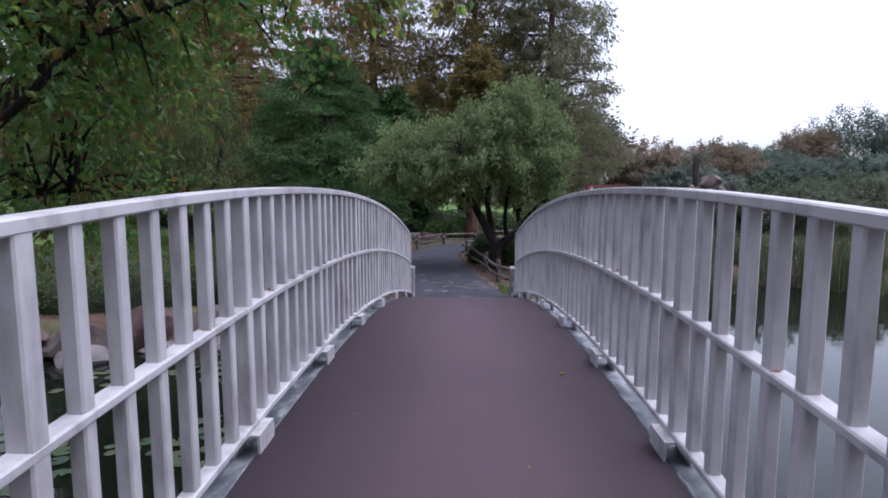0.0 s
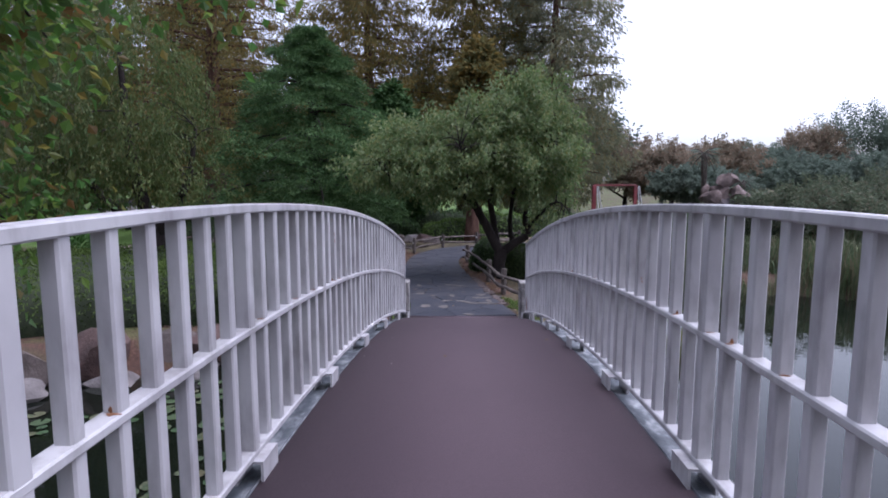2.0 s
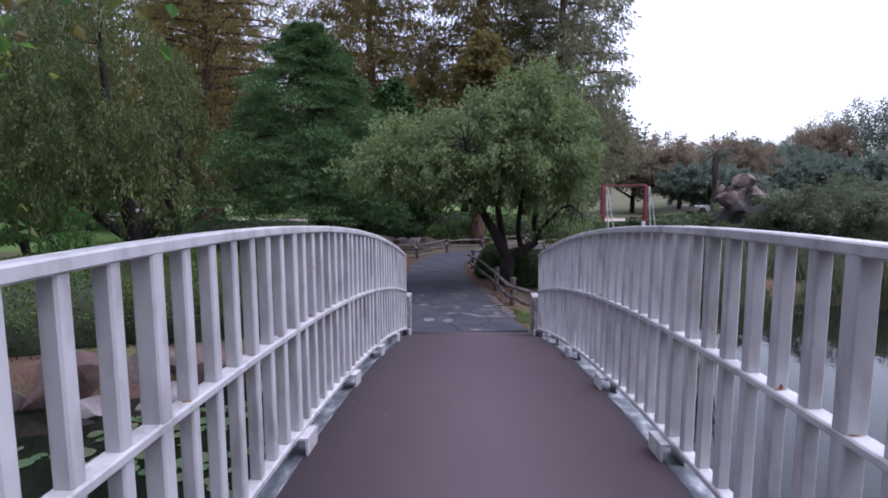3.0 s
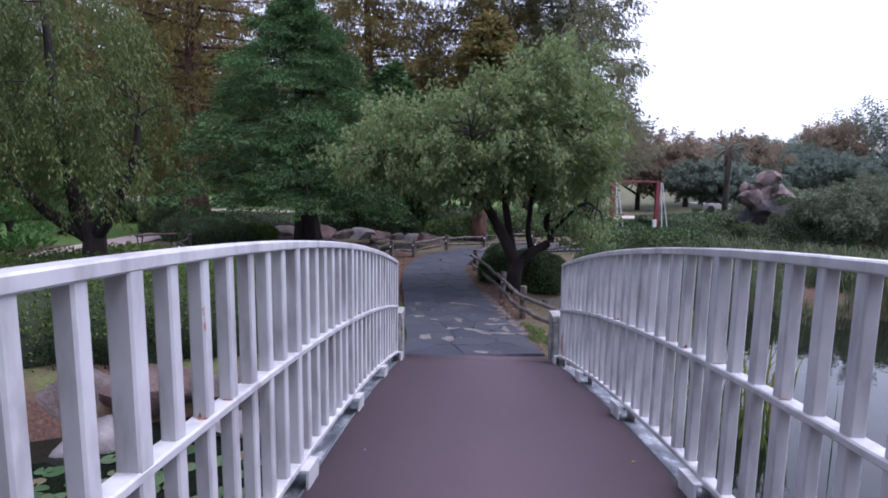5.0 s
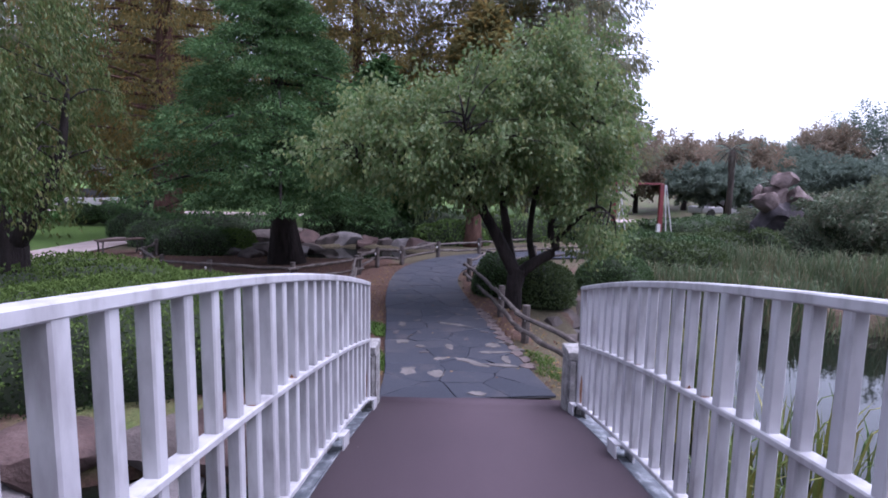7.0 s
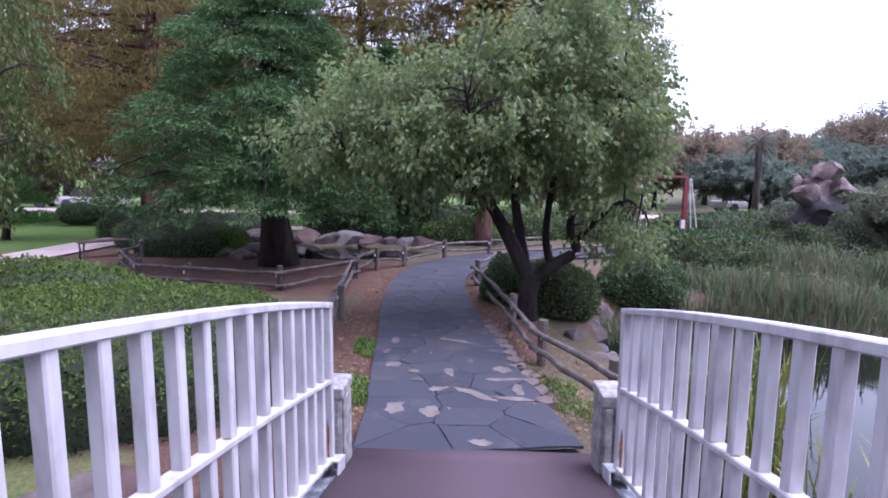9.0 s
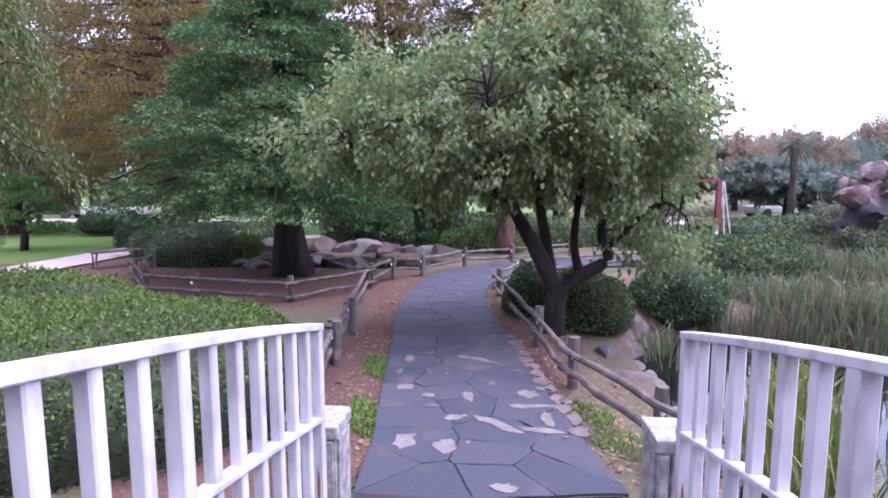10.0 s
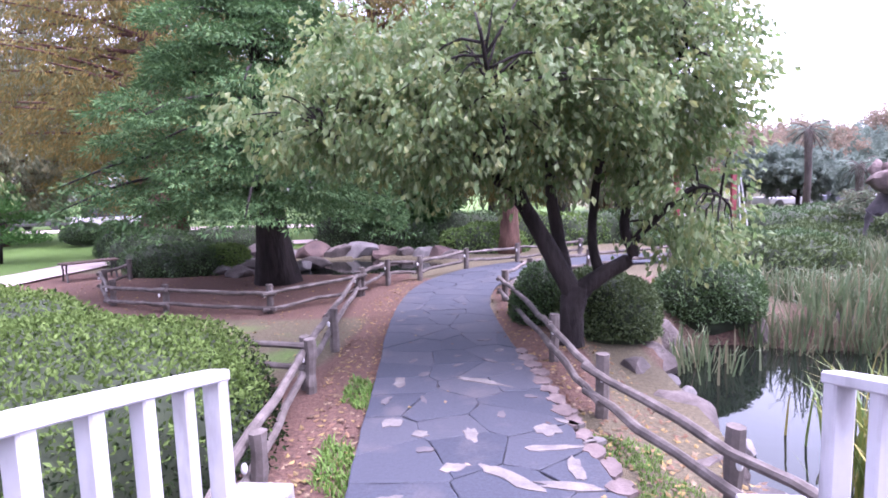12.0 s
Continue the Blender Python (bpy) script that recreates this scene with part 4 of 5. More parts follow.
pear_lobes += [((P[0] + d, P[1] + g.uniform(-1.2, 0.6), min(4.5, 4.1 + 0.33 * d) + g.uniform(-0.3, 0.3)), (0.08, 0.08, 0.5)) for d in [g.uniform(-3.3, 1.5) for _ in range(24)]]
broadleaf("pear_tree", "spreading broad-crowned ornamental pear with grey-green glossy leaves leaning over the path", pear_limbs, pear_lobes, 1000, 42, 0.095, LEAF_PEAR, BARK, hang=0.15, spread=0.2, seed=11, twig=0.3, shape=0.4, drop=1.3, slim=0.66)

conifer("cypress_tree", "tall dark green false cypress with layered drooping sprays", (-5.0, 19.35, -0.05), 7.5, 3.9, 1.9, 90, 1500, 0.11, LEAF_CYPRESS, BARK, 0.42, 0.3, 21, 0.75, 0.3, tuft=0.27, slim=0.3, each=26, thick=0.24)
conifer("cypress_tree", "smaller dark green false cypress behind the pool", (-3.3, 27.0, 0.0), 7.0, 2.6, 1.1, 150, 80, 0.3, LEAF_CYPRESS, BARK, 0.28, 0.2, 22, 0.8)
conifer("bald_cypress", "tall bald cypress turning rusty brown with reddish trunk", (-10.3, 24.0, 0.0), 17.0, 5.2, 3.3, 230, 360, 0.17, LEAF_BALD, BARK_RED, 0.5, 0.1, 23, 0.6, 0.8, tuft=0.36, hanging=0.8, slim=0.24, each=36, thick=0.7)
conifer("bald_cypress", "tall bald cypress turning rusty brown with reddish trunk", (0.5, 23.9, 0.0), 8.0, 1.6, 2.9, 90, 40, 0.3, LEAF_BALD, BARK_RED, 0.3, 0.06, 24, 0.6, 0.8)
for k, (x, y, h, r, m) in enumerate([(4.6, 31.5, 19.0, 4.2, LEAF_BALD_GREEN), (0.3, 33.5, 19.0, 4.6, LEAF_BALD), (-5.5, 33.0, 18.0, 4.6, LEAF_BALD), (-15.5, 33.0, 17.0, 5.0, LEAF_BALD), (-22.0, 30.0, 16.0, 5.0, LEAF_BALD_GREEN)]):
    conifer("bald_cypress", "tall feathery bald cypress in dull autumn colour", (x, y, 0.0), h, r, 1.6, 230, 330, 0.25, m, BARK_RED, 0.45, 0.14, 25 + k, 0.5, 0.9, tuft=0.46, hanging=0.9, slim=0.24, each=36, thick=0.85)

# the willow beyond the hedge
Wx, Wy = -6.5, 12.1
willow_limbs = [[(Wx - 0.1, Wy, -0.1, 0.24), (Wx, Wy, 0.6, 0.2), (Wx + 0.08, Wy, 1.2, 0.18), (Wx - 0.15, Wy, 1.7, 0.14), (Wx - 0.4, Wy, 3.0, 0.1), (Wx - 0.5, Wy, 5.0, 0.04)],
                [(Wx + 0.05, Wy, 1.15, 0.14), (Wx + 0.45, Wy - 0.1, 1.65, 0.11), (Wx + 0.8, Wy, 2.4, 0.07), (Wx + 1.0, Wy, 3.4, 0.03)],
                [(Wx, Wy, 1.2, 0.12), (Wx - 0.6, Wy - 0.2, 1.7, 0.09), (Wx - 1.5, Wy, 2.6, 0.06), (Wx - 2.2, Wy, 4.0, 0.03)]]
broadleaf("willow_tree", "soft hanging willow with gnarled trunk behind the hedge", willow_limbs, [((Wx - 0.5, Wy, 4.2), (1.75, 1.8, 2.0)), ((Wx + 0.7, Wy, 2.9), (0.9, 1.3, 1.1)), ((Wx - 2.2, Wy, 3.6), (1.6, 1.7, 1.9)), ((Wx + 0.1, Wy - 0.9, 2.35), (1.5, 0.6, 0.5))], 560, 80, 0.085, LEAF_WILLOW, BARK, hang=0.65, spread=0.22, seed=31, twig=0.12, shape=0.35, drop=1.2)

# the sweetgum that overhangs the bridge's start
Mx, My = -5.9, 3.9
gum_limbs = [[(Mx, My, -0.3, 0.26), (Mx, My, 1.0, 0.22), (Mx + 0.1, My, 2.2, 0.2), (Mx + 0.2, My, 4.0, 0.16), (Mx + 0.1, My, 6.5, 0.08)],
             [(Mx + 0.1, My, 1.7, 0.09), (Mx + 1.3, My - 0.4, 2.05, 0.07), (Mx + 2.5, My - 0.75, 2.3, 0.045), (-2.75, 3.0, 2.62, 0.03), (-2.3, 3.0, 3.0, 0.018), (-1.6, 3.1, 3.3, 0.01)],
             [(Mx + 0.2, My, 2.5, 0.1), (Mx + 1.8, My - 0.5, 2.95, 0.07), (-2.9, 3.2, 3.2, 0.045), (-1.9, 3.2, 3.45, 0.025), (-0.8, 3.3, 3.6, 0.01)],
             [(Mx + 0.1, My, 1.6, 0.05), (Mx + 1.4, My + 0.2, 1.95, 0.035), (Mx + 2.8, My, 2.1, 0.012)]]
broadleaf("sweetgum_tree", "overhanging tree with glossy green leaves tinged red", gum_limbs, [((-2.0, 3.25, 3.35), (1.2, 0.75, 0.4)), ((-3.2, 3.6, 3.15), (1.0, 0.8, 0.6)), ((-1.0, 3.3, 3.5), (0.8, 0.6, 0.3)), ((Mx + 0.6, My, 5.0), (1.3, 1.3, 0.9)), ((-3.3, 3.9, 2.05), (0.8, 0.6, 0.3)), ((-2.4, 3.2, 3.8), (1.4, 0.8, 0.4)), ((-2.4, 3.3, 3.05), (0.9, 0.6, 0.35))], 470, 34, 0.078, LEAF_MAPLE, BARK, hang=0.05, spread=0.26, seed=41, twig=0.8, shape=0.35)


def cloud_pine(at, scale, seed):
    """A pruned garden pine with flat cushions of needles on bare limbs."""
    rng = np.random.default_rng(seed)
    ob = thing("cloud_pine", "cloud-pruned garden pine with flat bright green cushions", "tree", "cloud pines", at)
    wood, s = Shape(), Shape()
    wood.limb(np.array([[0, 0, -0.1], [0.1, 0, 0.6], [-0.1, 0.05, 1.3], [0.05, 0, 2.0]]) * scale, np.array([0.13, 0.11, 0.08, 0.04]) * scale, 8, 0.05, seed)
    for k in range(9):
        h = 0.75 + 1.6 * k / 8
        a = k * 2.4
        r = (1.05 - 0.09 * k) if k < 8 else 0.0
        c = np.array([math.cos(a) * r, math.sin(a) * r, h]) * scale
        wood.limb(limb_points(np.array([0, 0, h - 0.25]) * scale, c, 0.05, rng, 4), np.linspace(0.05, 0.02, 4) * scale, 6)
        n = 600
        d = random_ways(n, rng)
        p = c + d * rng.random((n, 1)) ** 0.4 * np.array([0.68, 0.68, 0.2]) * scale
        way = unit(d * [1, 1, 0.5] + [0, 0, 0.8])
        s.leaves(p, way, np.cross(way, random_ways(n, rng)), 0.12 * scale, 0.05 * scale, 0.1)
    link("trunk", wood.mesh("trunk"), BARK, ob, smooth=True)
    link("crown", s.mesh("crown"), LEAF_PINE, ob)


cloud_pine((-11.0, 14.6, 0.0), 1.0, 51)
cloud_pine((-15.6, 23.2, 0.0), 1.0, 52)
cloud_pine((-13.6, 18.6, 0.0), 0.9, 53)


def far_tree(x, y, z, h, w, mat, seed, label, clumps=300, per=60, leaf=0.3):
    rng = random.Random(seed)
    limbs = [[(x, y, z - 0.3, h * 0.035), (x, y, z + h * 0.25, h * 0.028), (x + 0.2, y, z + h * 0.6, h * 0.015)],
             [(x, y, z + h * 0.2, h * 0.018), (x - w * 0.3, y, z + h * 0.45, h * 0.01), (x - w * 0.4, y, z + h * 0.6, h * 0.004)],
             [(x, y, z + h * 0.22, h * 0.018), (x + w * 0.3, y, z + h * 0.45, h * 0.01), (x + w * 0.4, y, z + h * 0.6, h * 0.004)]]
    lobes = [((x + rng.uniform(-0.3, 0.3) * w, y + rng.uniform(-0.2, 0.2) * w, z + h * rng.uniform(0.45, 0.72)), (w * rng.uniform(0.3, 0.42), w * 0.35, h * rng.uniform(0.18, 0.28))) for _ in range(5)]
    return broadleaf("tree", label, limbs, lobes, clumps, per, leaf, mat, BARK, 0.05, h * 0.06, seed, 0.1, 0.15, slim=0.5)


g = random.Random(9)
# these crowns carry their haze in the leaf colour
for k, (x, y, h, w, m) in enumerate([(20.5, 55, 7.6, 9, LEAF_HAZE_RED), (26.5, 60, 7.6, 10, LEAF_HAZE_RED), (14.5, 50, 6.2, 8, LEAF_HAZE_RED), (33, 66, 6.6, 11, LEAF_HAZE_GREEN), (40, 70, 6.8, 12, LEAF_HAZE_GREEN), (46, 72, 9.6, 9, LEAF_HAZE_RED),
                                     (54, 74, 12.0, 12, LEAF_HAZE_GREEN), (61, 70, 16.5, 13, LEAF_HAZE_GREEN), (70, 70, 20, 15, LEAF_HAZE_GREEN), (28, 42, 4.5, 9, LEAF_HAZE_GREEN), (36, 48, 5.5, 10, LEAF_HAZE_GREEN), (46, 52, 5.6, 12, LEAF_HAZE_GREEN), (24, 30, 3.0, 6, LEAF_HAZE_GREEN), (30, 32, 4.0, 8, LEAF_HAZE_GREEN), (38, 36, 5.0, 9, LEAF_HAZE_GREEN), (18, 42, 4.2, 6, LEAF_HAZE_GREEN), (9, 48, 9, 9, LEAF_HAZE_RED)]):
    far_tree(x, y, float(land(x, y)), h, w, m, 200 + k, "distant park tree in haze-paled green" if m is LEAF_HAZE_GREEN else "distant park tree in haze-paled russet autumn leaf")
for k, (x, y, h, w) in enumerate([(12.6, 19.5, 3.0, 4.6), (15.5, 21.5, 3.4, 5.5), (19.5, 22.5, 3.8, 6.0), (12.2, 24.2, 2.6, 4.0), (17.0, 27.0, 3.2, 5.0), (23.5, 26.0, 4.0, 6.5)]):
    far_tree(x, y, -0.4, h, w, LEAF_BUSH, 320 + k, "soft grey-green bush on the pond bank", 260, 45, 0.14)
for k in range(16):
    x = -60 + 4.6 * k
    far_tree(x, 48 + 5 * math.sin(k * 2.1), 0.0, g.uniform(10, 15), 8, (LEAF_HAZE_GREEN, LEAF_BALD_GREEN, LEAF_BALD)[k % 3], 240 + k, "tall leafy park tree in late autumn colour", 200, 36, 0.4)
# unseen tree row behind the camera, added to cut the light from there
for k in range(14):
    far_tree(-34 + 4.6 * k, -10 - 3 * (k % 3), 0.0, 13, 9, LEAF_HAZE_GREEN, 270 + k, "unseen broad green tree dimming light from behind", 90, 24, 0.9)

# ---- reeds, water plants, litter ----
def blades(name, label, category, x, y, z, height, mat, rng, lean=0.25, width=0.018):
    """Long blades that bend over, each of three joined pieces."""
    k = len(x)
    a = rng.random(k) * 2 * np.pi
    out = np.c_[np.cos(a), np.sin(a), np.zeros(k)]
    side = np.c_[-np.sin(a), np.cos(a), np.zeros(k)]
    ln = lean * rng.random(k)[:, None]
    h = height[:, None]
    base = np.c_[x, y, z]
    pts = [base, base + [0, 0, 0.45] * h + out * ln * h * 0.25, base + [0, 0, 0.8] * h + out * ln * h * 0.7, base + [0, 0, 1.0] * h * (1 - 0.35 * ln) + out * ln * h * 1.3]
    w = width * np.array([0.8, 1.0, 0.7])
    v = np.concatenate([np.stack([p - side * q, p + side * q], 1) for p, q in zip(pts[:3], w)] + [pts[3][:, None]], 1)
    i = np.arange(k)[:, None] * 7
    quads = np.concatenate([i + [0, 1, 3, 2], i + [2, 3, 5, 4]])
    tris = i + [4, 5, 6]
    return tagged(link(name, mesh_np(name, v.reshape(-1, 3), [quads, tris]), mat), label, category, kind="stuff")


rng = np.random.default_rng(5)


def scatter(count, x0, x1, y0, y1, keep):
    x, y = rng.uniform(x0, x1, count), rng.uniform(y0, y1, count)
    ok = keep(x, y)
    return x[ok], y[ok]


x, y = scatter(42000, 3.5, 20, 11.3, 20, lambda x, y: (y > 15.0 - 0.27 * np.clip(x - 4.5, 0, 9) + 0.5 * np.sin(x * 1.7)) & (y < 19 + 0.1 * x) & (np.sin(2.1 * x + 1.3 * y) + np.sin(1.1 * x - 2.3 * y) > -1.2))
blades("reeds", "thick bed of tall green and straw-brown reeds at the pond edge", "reeds", x, y, np.minimum(land(x, y), -0.3) - 0.1, rng.uniform(0.7, 1.5, len(x)) * np.interp(x, [3.6, 6, 12], [0.65, 0.85, 1.0]) * (0.85 + 0.2 * np.sin(1.3 * x + 0.9 * y)), LEAF_REED, rng, 0.5, 0.013)
for cx, cy, count, hh, wide in ((2.75, 11.6, 160, 1.15, 0.22), (2.35, 10.6, 110, 1.0, 0.2), (3.4, 12.6, 80, 0.9, 0.25), (2.5, 15.0, 90, 0.55, 0.3), (2.0, 8.6, 90, 0.9, 0.2), (2.9, 9.3, 110, 1.0, 0.3)):
    x, y = rng.normal(cx, wide, count), rng.normal(cy, wide, count)
    blades("iris_clump", "clump of upright yellowing iris blades in the shallows", "water plants", x, y, np.full(count, -0.85), rng.uniform(0.6, 1.15, count) * hh + 0.3, LEAF_REED if cy > 14 else LEAF_IRIS, rng, 0.4, 0.014)


def lily_pads(count):
    s_v, s_f, n = [], [], 0
    x, y = scatter(count * 4, -5.6, -1.3, 0.5, 8.4, lambda x, y: (pond_depth(x, y) > 0.8) & (np.sin(1.9 * x + y) + np.sin(2.3 * y - x) > -0.1))
    for px, py in list(zip(x, y))[:count]:
        r = rng.uniform(0.05, 0.11)
        a0 = rng.uniform(0, 6.28)
        ang = a0 + np.linspace(0.25, 6.03, 11)
        ring = np.c_[px + r * np.cos(ang), py + r * np.sin(ang), WATER_Z + 0.006 + 0.006 * rng.random(11)]
        s_v.append(np.concatenate([[[px, py, WATER_Z + 0.005]], ring]))
        s_f.append(np.stack([np.full(10, n), n + 1 + np.arange(10), n + 2 + np.arange(10)], -1))
        n += 12
    ob = link("lily_pads", mesh_np("lily_pads", np.concatenate(s_v), np.concatenate(s_f)), LILY)
    tagged(ob, "green lily pads scattered over the dark water", "water plants", kind="stuff")


lily_pads(420)


def litter(name, label, x, y, mat, size, lift=0.012):
    k = len(x)
    p = np.c_[x, y, land(x, y) + lift]
    way = unit(np.c_[rng.normal(size=(k, 2)), rng.normal(size=k) * 0.15])
    side = unit(np.cross(way, np.c_[rng.normal(size=(k, 2)) * 0.25, np.ones(k)]))
    s = Shape()
    s.leaves(p, way, side, size * rng.uniform(0.6, 1.3, k), size * 0.7, 0.2)
    tagged(link(name, s.mesh(name), mat), label, "leaf litter", kind="stuff")


def beside_path(x, y, inner, outer, left):
    c = np.interp(y, centre[:80, 1], centre[:80, 0])
    h = np.interp(y, centre[:80, 1], centre[:80, 2])
    d = (c - h - x) if left else (x - c - h)
    return (d > inner) & (d < outer)


x, y = scatter(4200, -3.0, -0.8, 10.2, 19.5, lambda x, y: beside_path(x, y, -0.05, 0.55, True))
litter("fallen_leaves", "russet and yellow fallen leaves along the path edge", x, y, LEAF_LITTER, 0.06)
x, y = scatter(6500, -0.4, 2.0, 10.4, 18.5, lambda x, y: beside_path(x, y, -0.05, 1.15, False) & (rng.random(len(x)) < 0.5) & (pond_depth(x, y) < 0.1))
litter("fallen_leaves", "russet and yellow fallen leaves along the path edge", x, y, LEAF_LITTER, 0.06)
x, y = scatter(1500, -10, -2, 13.5, 20.5, lambda x, y: x < -2.2)
litter("fallen_leaves", "thin scatter of fallen leaves on the mulch", x, y, LEAF_LITTER, 0.06)
x, y = scatter(26, -1.6, 0.8, 10.5, 17.0, lambda x, y: ~beside_path(x, y, -0.05, 3, True) & ~beside_path(x, y, -0.05, 3, False))
litter("fallen_leaves", "single yellow leaves lying on the slate path", x, y, LEAF_LITTER, 0.06, 0.075)
x, y = scatter(8000, 0.55, 1.6, 9.95, 12.4, lambda x, y: beside_path(x, y, 0.0, 0.7, False) & (np.sin(5 * x + 3 * y) + 0.7 * np.sin(9 * y - 4 * x) > 0.1) & (x < 1.35) & (y < 11.9))
blades("grass_tufts", "bright green grass tufts at the path edge", "grass", x, y, land(x, y) - 0.01, rng.uniform(0.02, 0.06, len(x)), LEAF_GRASS, rng, 0.9, 0.004)
x, y = scatter(6000, -1.7, -0.9, 9.95, 13.2, lambda x, y: beside_path(x, y, 0.0, 0.28, True) & (np.sin(4 * x + 5 * y) > 0.0))
blades("grass_tufts", "bright green weeds at the path edge", "grass", x, y, land(x, y) - 0.01, rng.uniform(0.03, 0.09, len(x)), LEAF_GRASS, rng, 0.9, 0.007)

def deck_leaf(x, y, size, turn):
    """One dry curled leaf lying on the bridge."""
    s = Shape()
    a = radians(turn)
    w = np.array([[math.cos(a), math.sin(a), 0.05]])
    s.leaves(np.array([[x, y, float(deck_z(y)) + 0.004]]), w, np.array([[-math.sin(a), math.cos(a), 0.1]]), size, size * 0.75, 0.25)
    tagged(link("fallen_leaf", s.mesh("fallen_leaf"), LEAF_LITTER), "dry orange-brown leaf lying on the brown deck", "leaf", "leaves on the deck")


for row in ((0.63, 3.05, 0.06, 40), (-0.86, 1.5, 0.07, 110), (-0.2, 5.3, 0.03, 10), (0.3, 1.9, 0.025, 70), (-0.55, 2.4, 0.025, 150), (0.75, 6.1, 0.035, 30)):
    deck_leaf(*row)

# ---- drive, bench, far fixtures ----
line = curve_points([(-11.3, 13.5), (-11.8, 18.0), (-11.95, 21.5), (-11.95, 24.0), (-11.2, 26.3), (-9.0, 28.2), (-5.0, 29.2), (0.0, 29.6)], 8)
d = unit(np.gradient(line, axis=0))
half = np.c_[d[:, 1], -d[:, 0]] * 0.8
v = np.concatenate([np.c_[line - half, np.full(len(line), 0.012)], np.c_[line + half, np.full(len(line), 0.012)]])
j = np.arange(len(line) - 1)
me = mesh_np("drive", v, np.stack([j, j + len(line), j + len(line) + 1, j + 1], -1))
tagged(link("drive", me, BRICK_DRIVE), "pale pinkish paved park drive across the lawn", "path", kind="structure")
v = np.array([[-30, 37.5, 0.015], [14, 37.5, 0.015], [14, 40.5, 0.015], [-30, 40.5, 0.015]])
tagged(link("drive", mesh_np("drive", v, np.array([[0, 1, 2, 3]])), BRICK_DRIVE), "pale pinkish paved park drive beyond the trees", "path", kind="structure")


def bench(at, turn):
    ob = thing("bench", "small backless dark wood and iron bench on the mulch", "bench", at=at, turn=turn)
    for k in range(4):
        part("seat_slat", boxes(((-0.62, -0.2 + 0.11 * k, 0.42), (0.62, -0.105 + 0.11 * k, 0.455)), bevel=0.006), BENCH_WOOD, ob)
    for sx in (-0.52, 0.52):
        s = Shape()
        s.limb(curve_points([(sx, -0.2, 0.0), (sx, -0.12, 0.22), (sx, -0.2, 0.41)], 5), 0.022, 6)
        s.limb(curve_points([(sx, 0.28, 0.0), (sx, 0.2, 0.22), (sx, 0.26, 0.41)], 5), 0.022, 6)
        s.limb(np.array([(sx, -0.22, 0.405), (sx, 0.26, 0.405)]), 0.02, 6)
        link("leg", s.mesh("leg"), IRON, ob)


bench((-10.0, 20.1, -0.04), 52)


def swing_frame(at, turn):
    """Two red plank uprights under a thin beam, with white raking stays and foot boards."""
    ob = thing("red_frame", "tall red painted timber frame with white foot boards", "frame", at=at, turn=turn)
    for sx in (-1.15, 1.15):
        part("upright", boxes(((sx - 0.1, -0.05, -0.1), (sx + 0.1, 0.05, 2.3)), bevel=0.012), RED_PAINT, ob)
        part("foot_board", boxes(((sx - 0.34, -0.3, -0.05), (sx - 0.18, -0.2, 0.62)), bevel=0.01), WHITE_WALL, ob, "white painted board")
        for lean in (0.1, 0.42):
            s = Shape()
            s.limb(np.array([(sx + 0.2 + lean, -0.1, -0.1), (sx + 0.1 + 0.2 * lean, -0.06, 2.25)]), 0.03, 4)
            link("stay", s.mesh("stay"), WHITE_WALL, ob, "thin white raking stay")
    part("beam", boxes(((-1.2, -0.04, 2.27), (1.16, 0.04, 2.35)), bevel=0.01), RED_PAINT, ob)


swing_frame((7.4, 27.8, 0.0), 18)

stack = thing("rock_sculpture", "tall stack of rough red and dark boulders above the reeds", "rock sculpture", at=(9.75, 21.8, 0.0))
PILE = [(-0.35, 0, 0.4, 0.6, 0.55, 0.6, ROCK_DARK, "dark base rock"), (0.45, 0.05, 0.45, 0.6, 0.55, 0.6, ROCK_DARK, "dark base rock"), (0.05, 0, 1.25, 0.8, 0.55, 0.55, ROCK_DARK, "broad dark middle rock"),
        (-0.42, -0.1, 1.75, 0.42, 0.4, 0.36, ROCK_SLAB, "blocky reddish rock"), (-0.1, 0.05, 1.95, 0.4, 0.4, 0.4, ROCK_SLAB, "blocky reddish rock"), (0.55, 0.05, 1.95, 0.52, 0.45, 0.3, ROCK_SLAB, "broad reddish rock"), (0.1, 0, 2.45, 0.36, 0.34, 0.34, ROCK_SLAB, "rounded top rock"), (-0.62, 0.1, 2.12, 0.18, 0.18, 0.18, ROCK_SLAB, "small reddish rock")]
for k, (x, y, z, sx, sy, sz, m, label) in enumerate(PILE):
    ob = link("rock", rock_mesh(310 + k, sx * 0.95, sy, sz, 1.0, 20), m, stack, label, True)
    ob.data.set_sharp_from_angle(angle=radians(32))
    ob.location = (x, y, z)


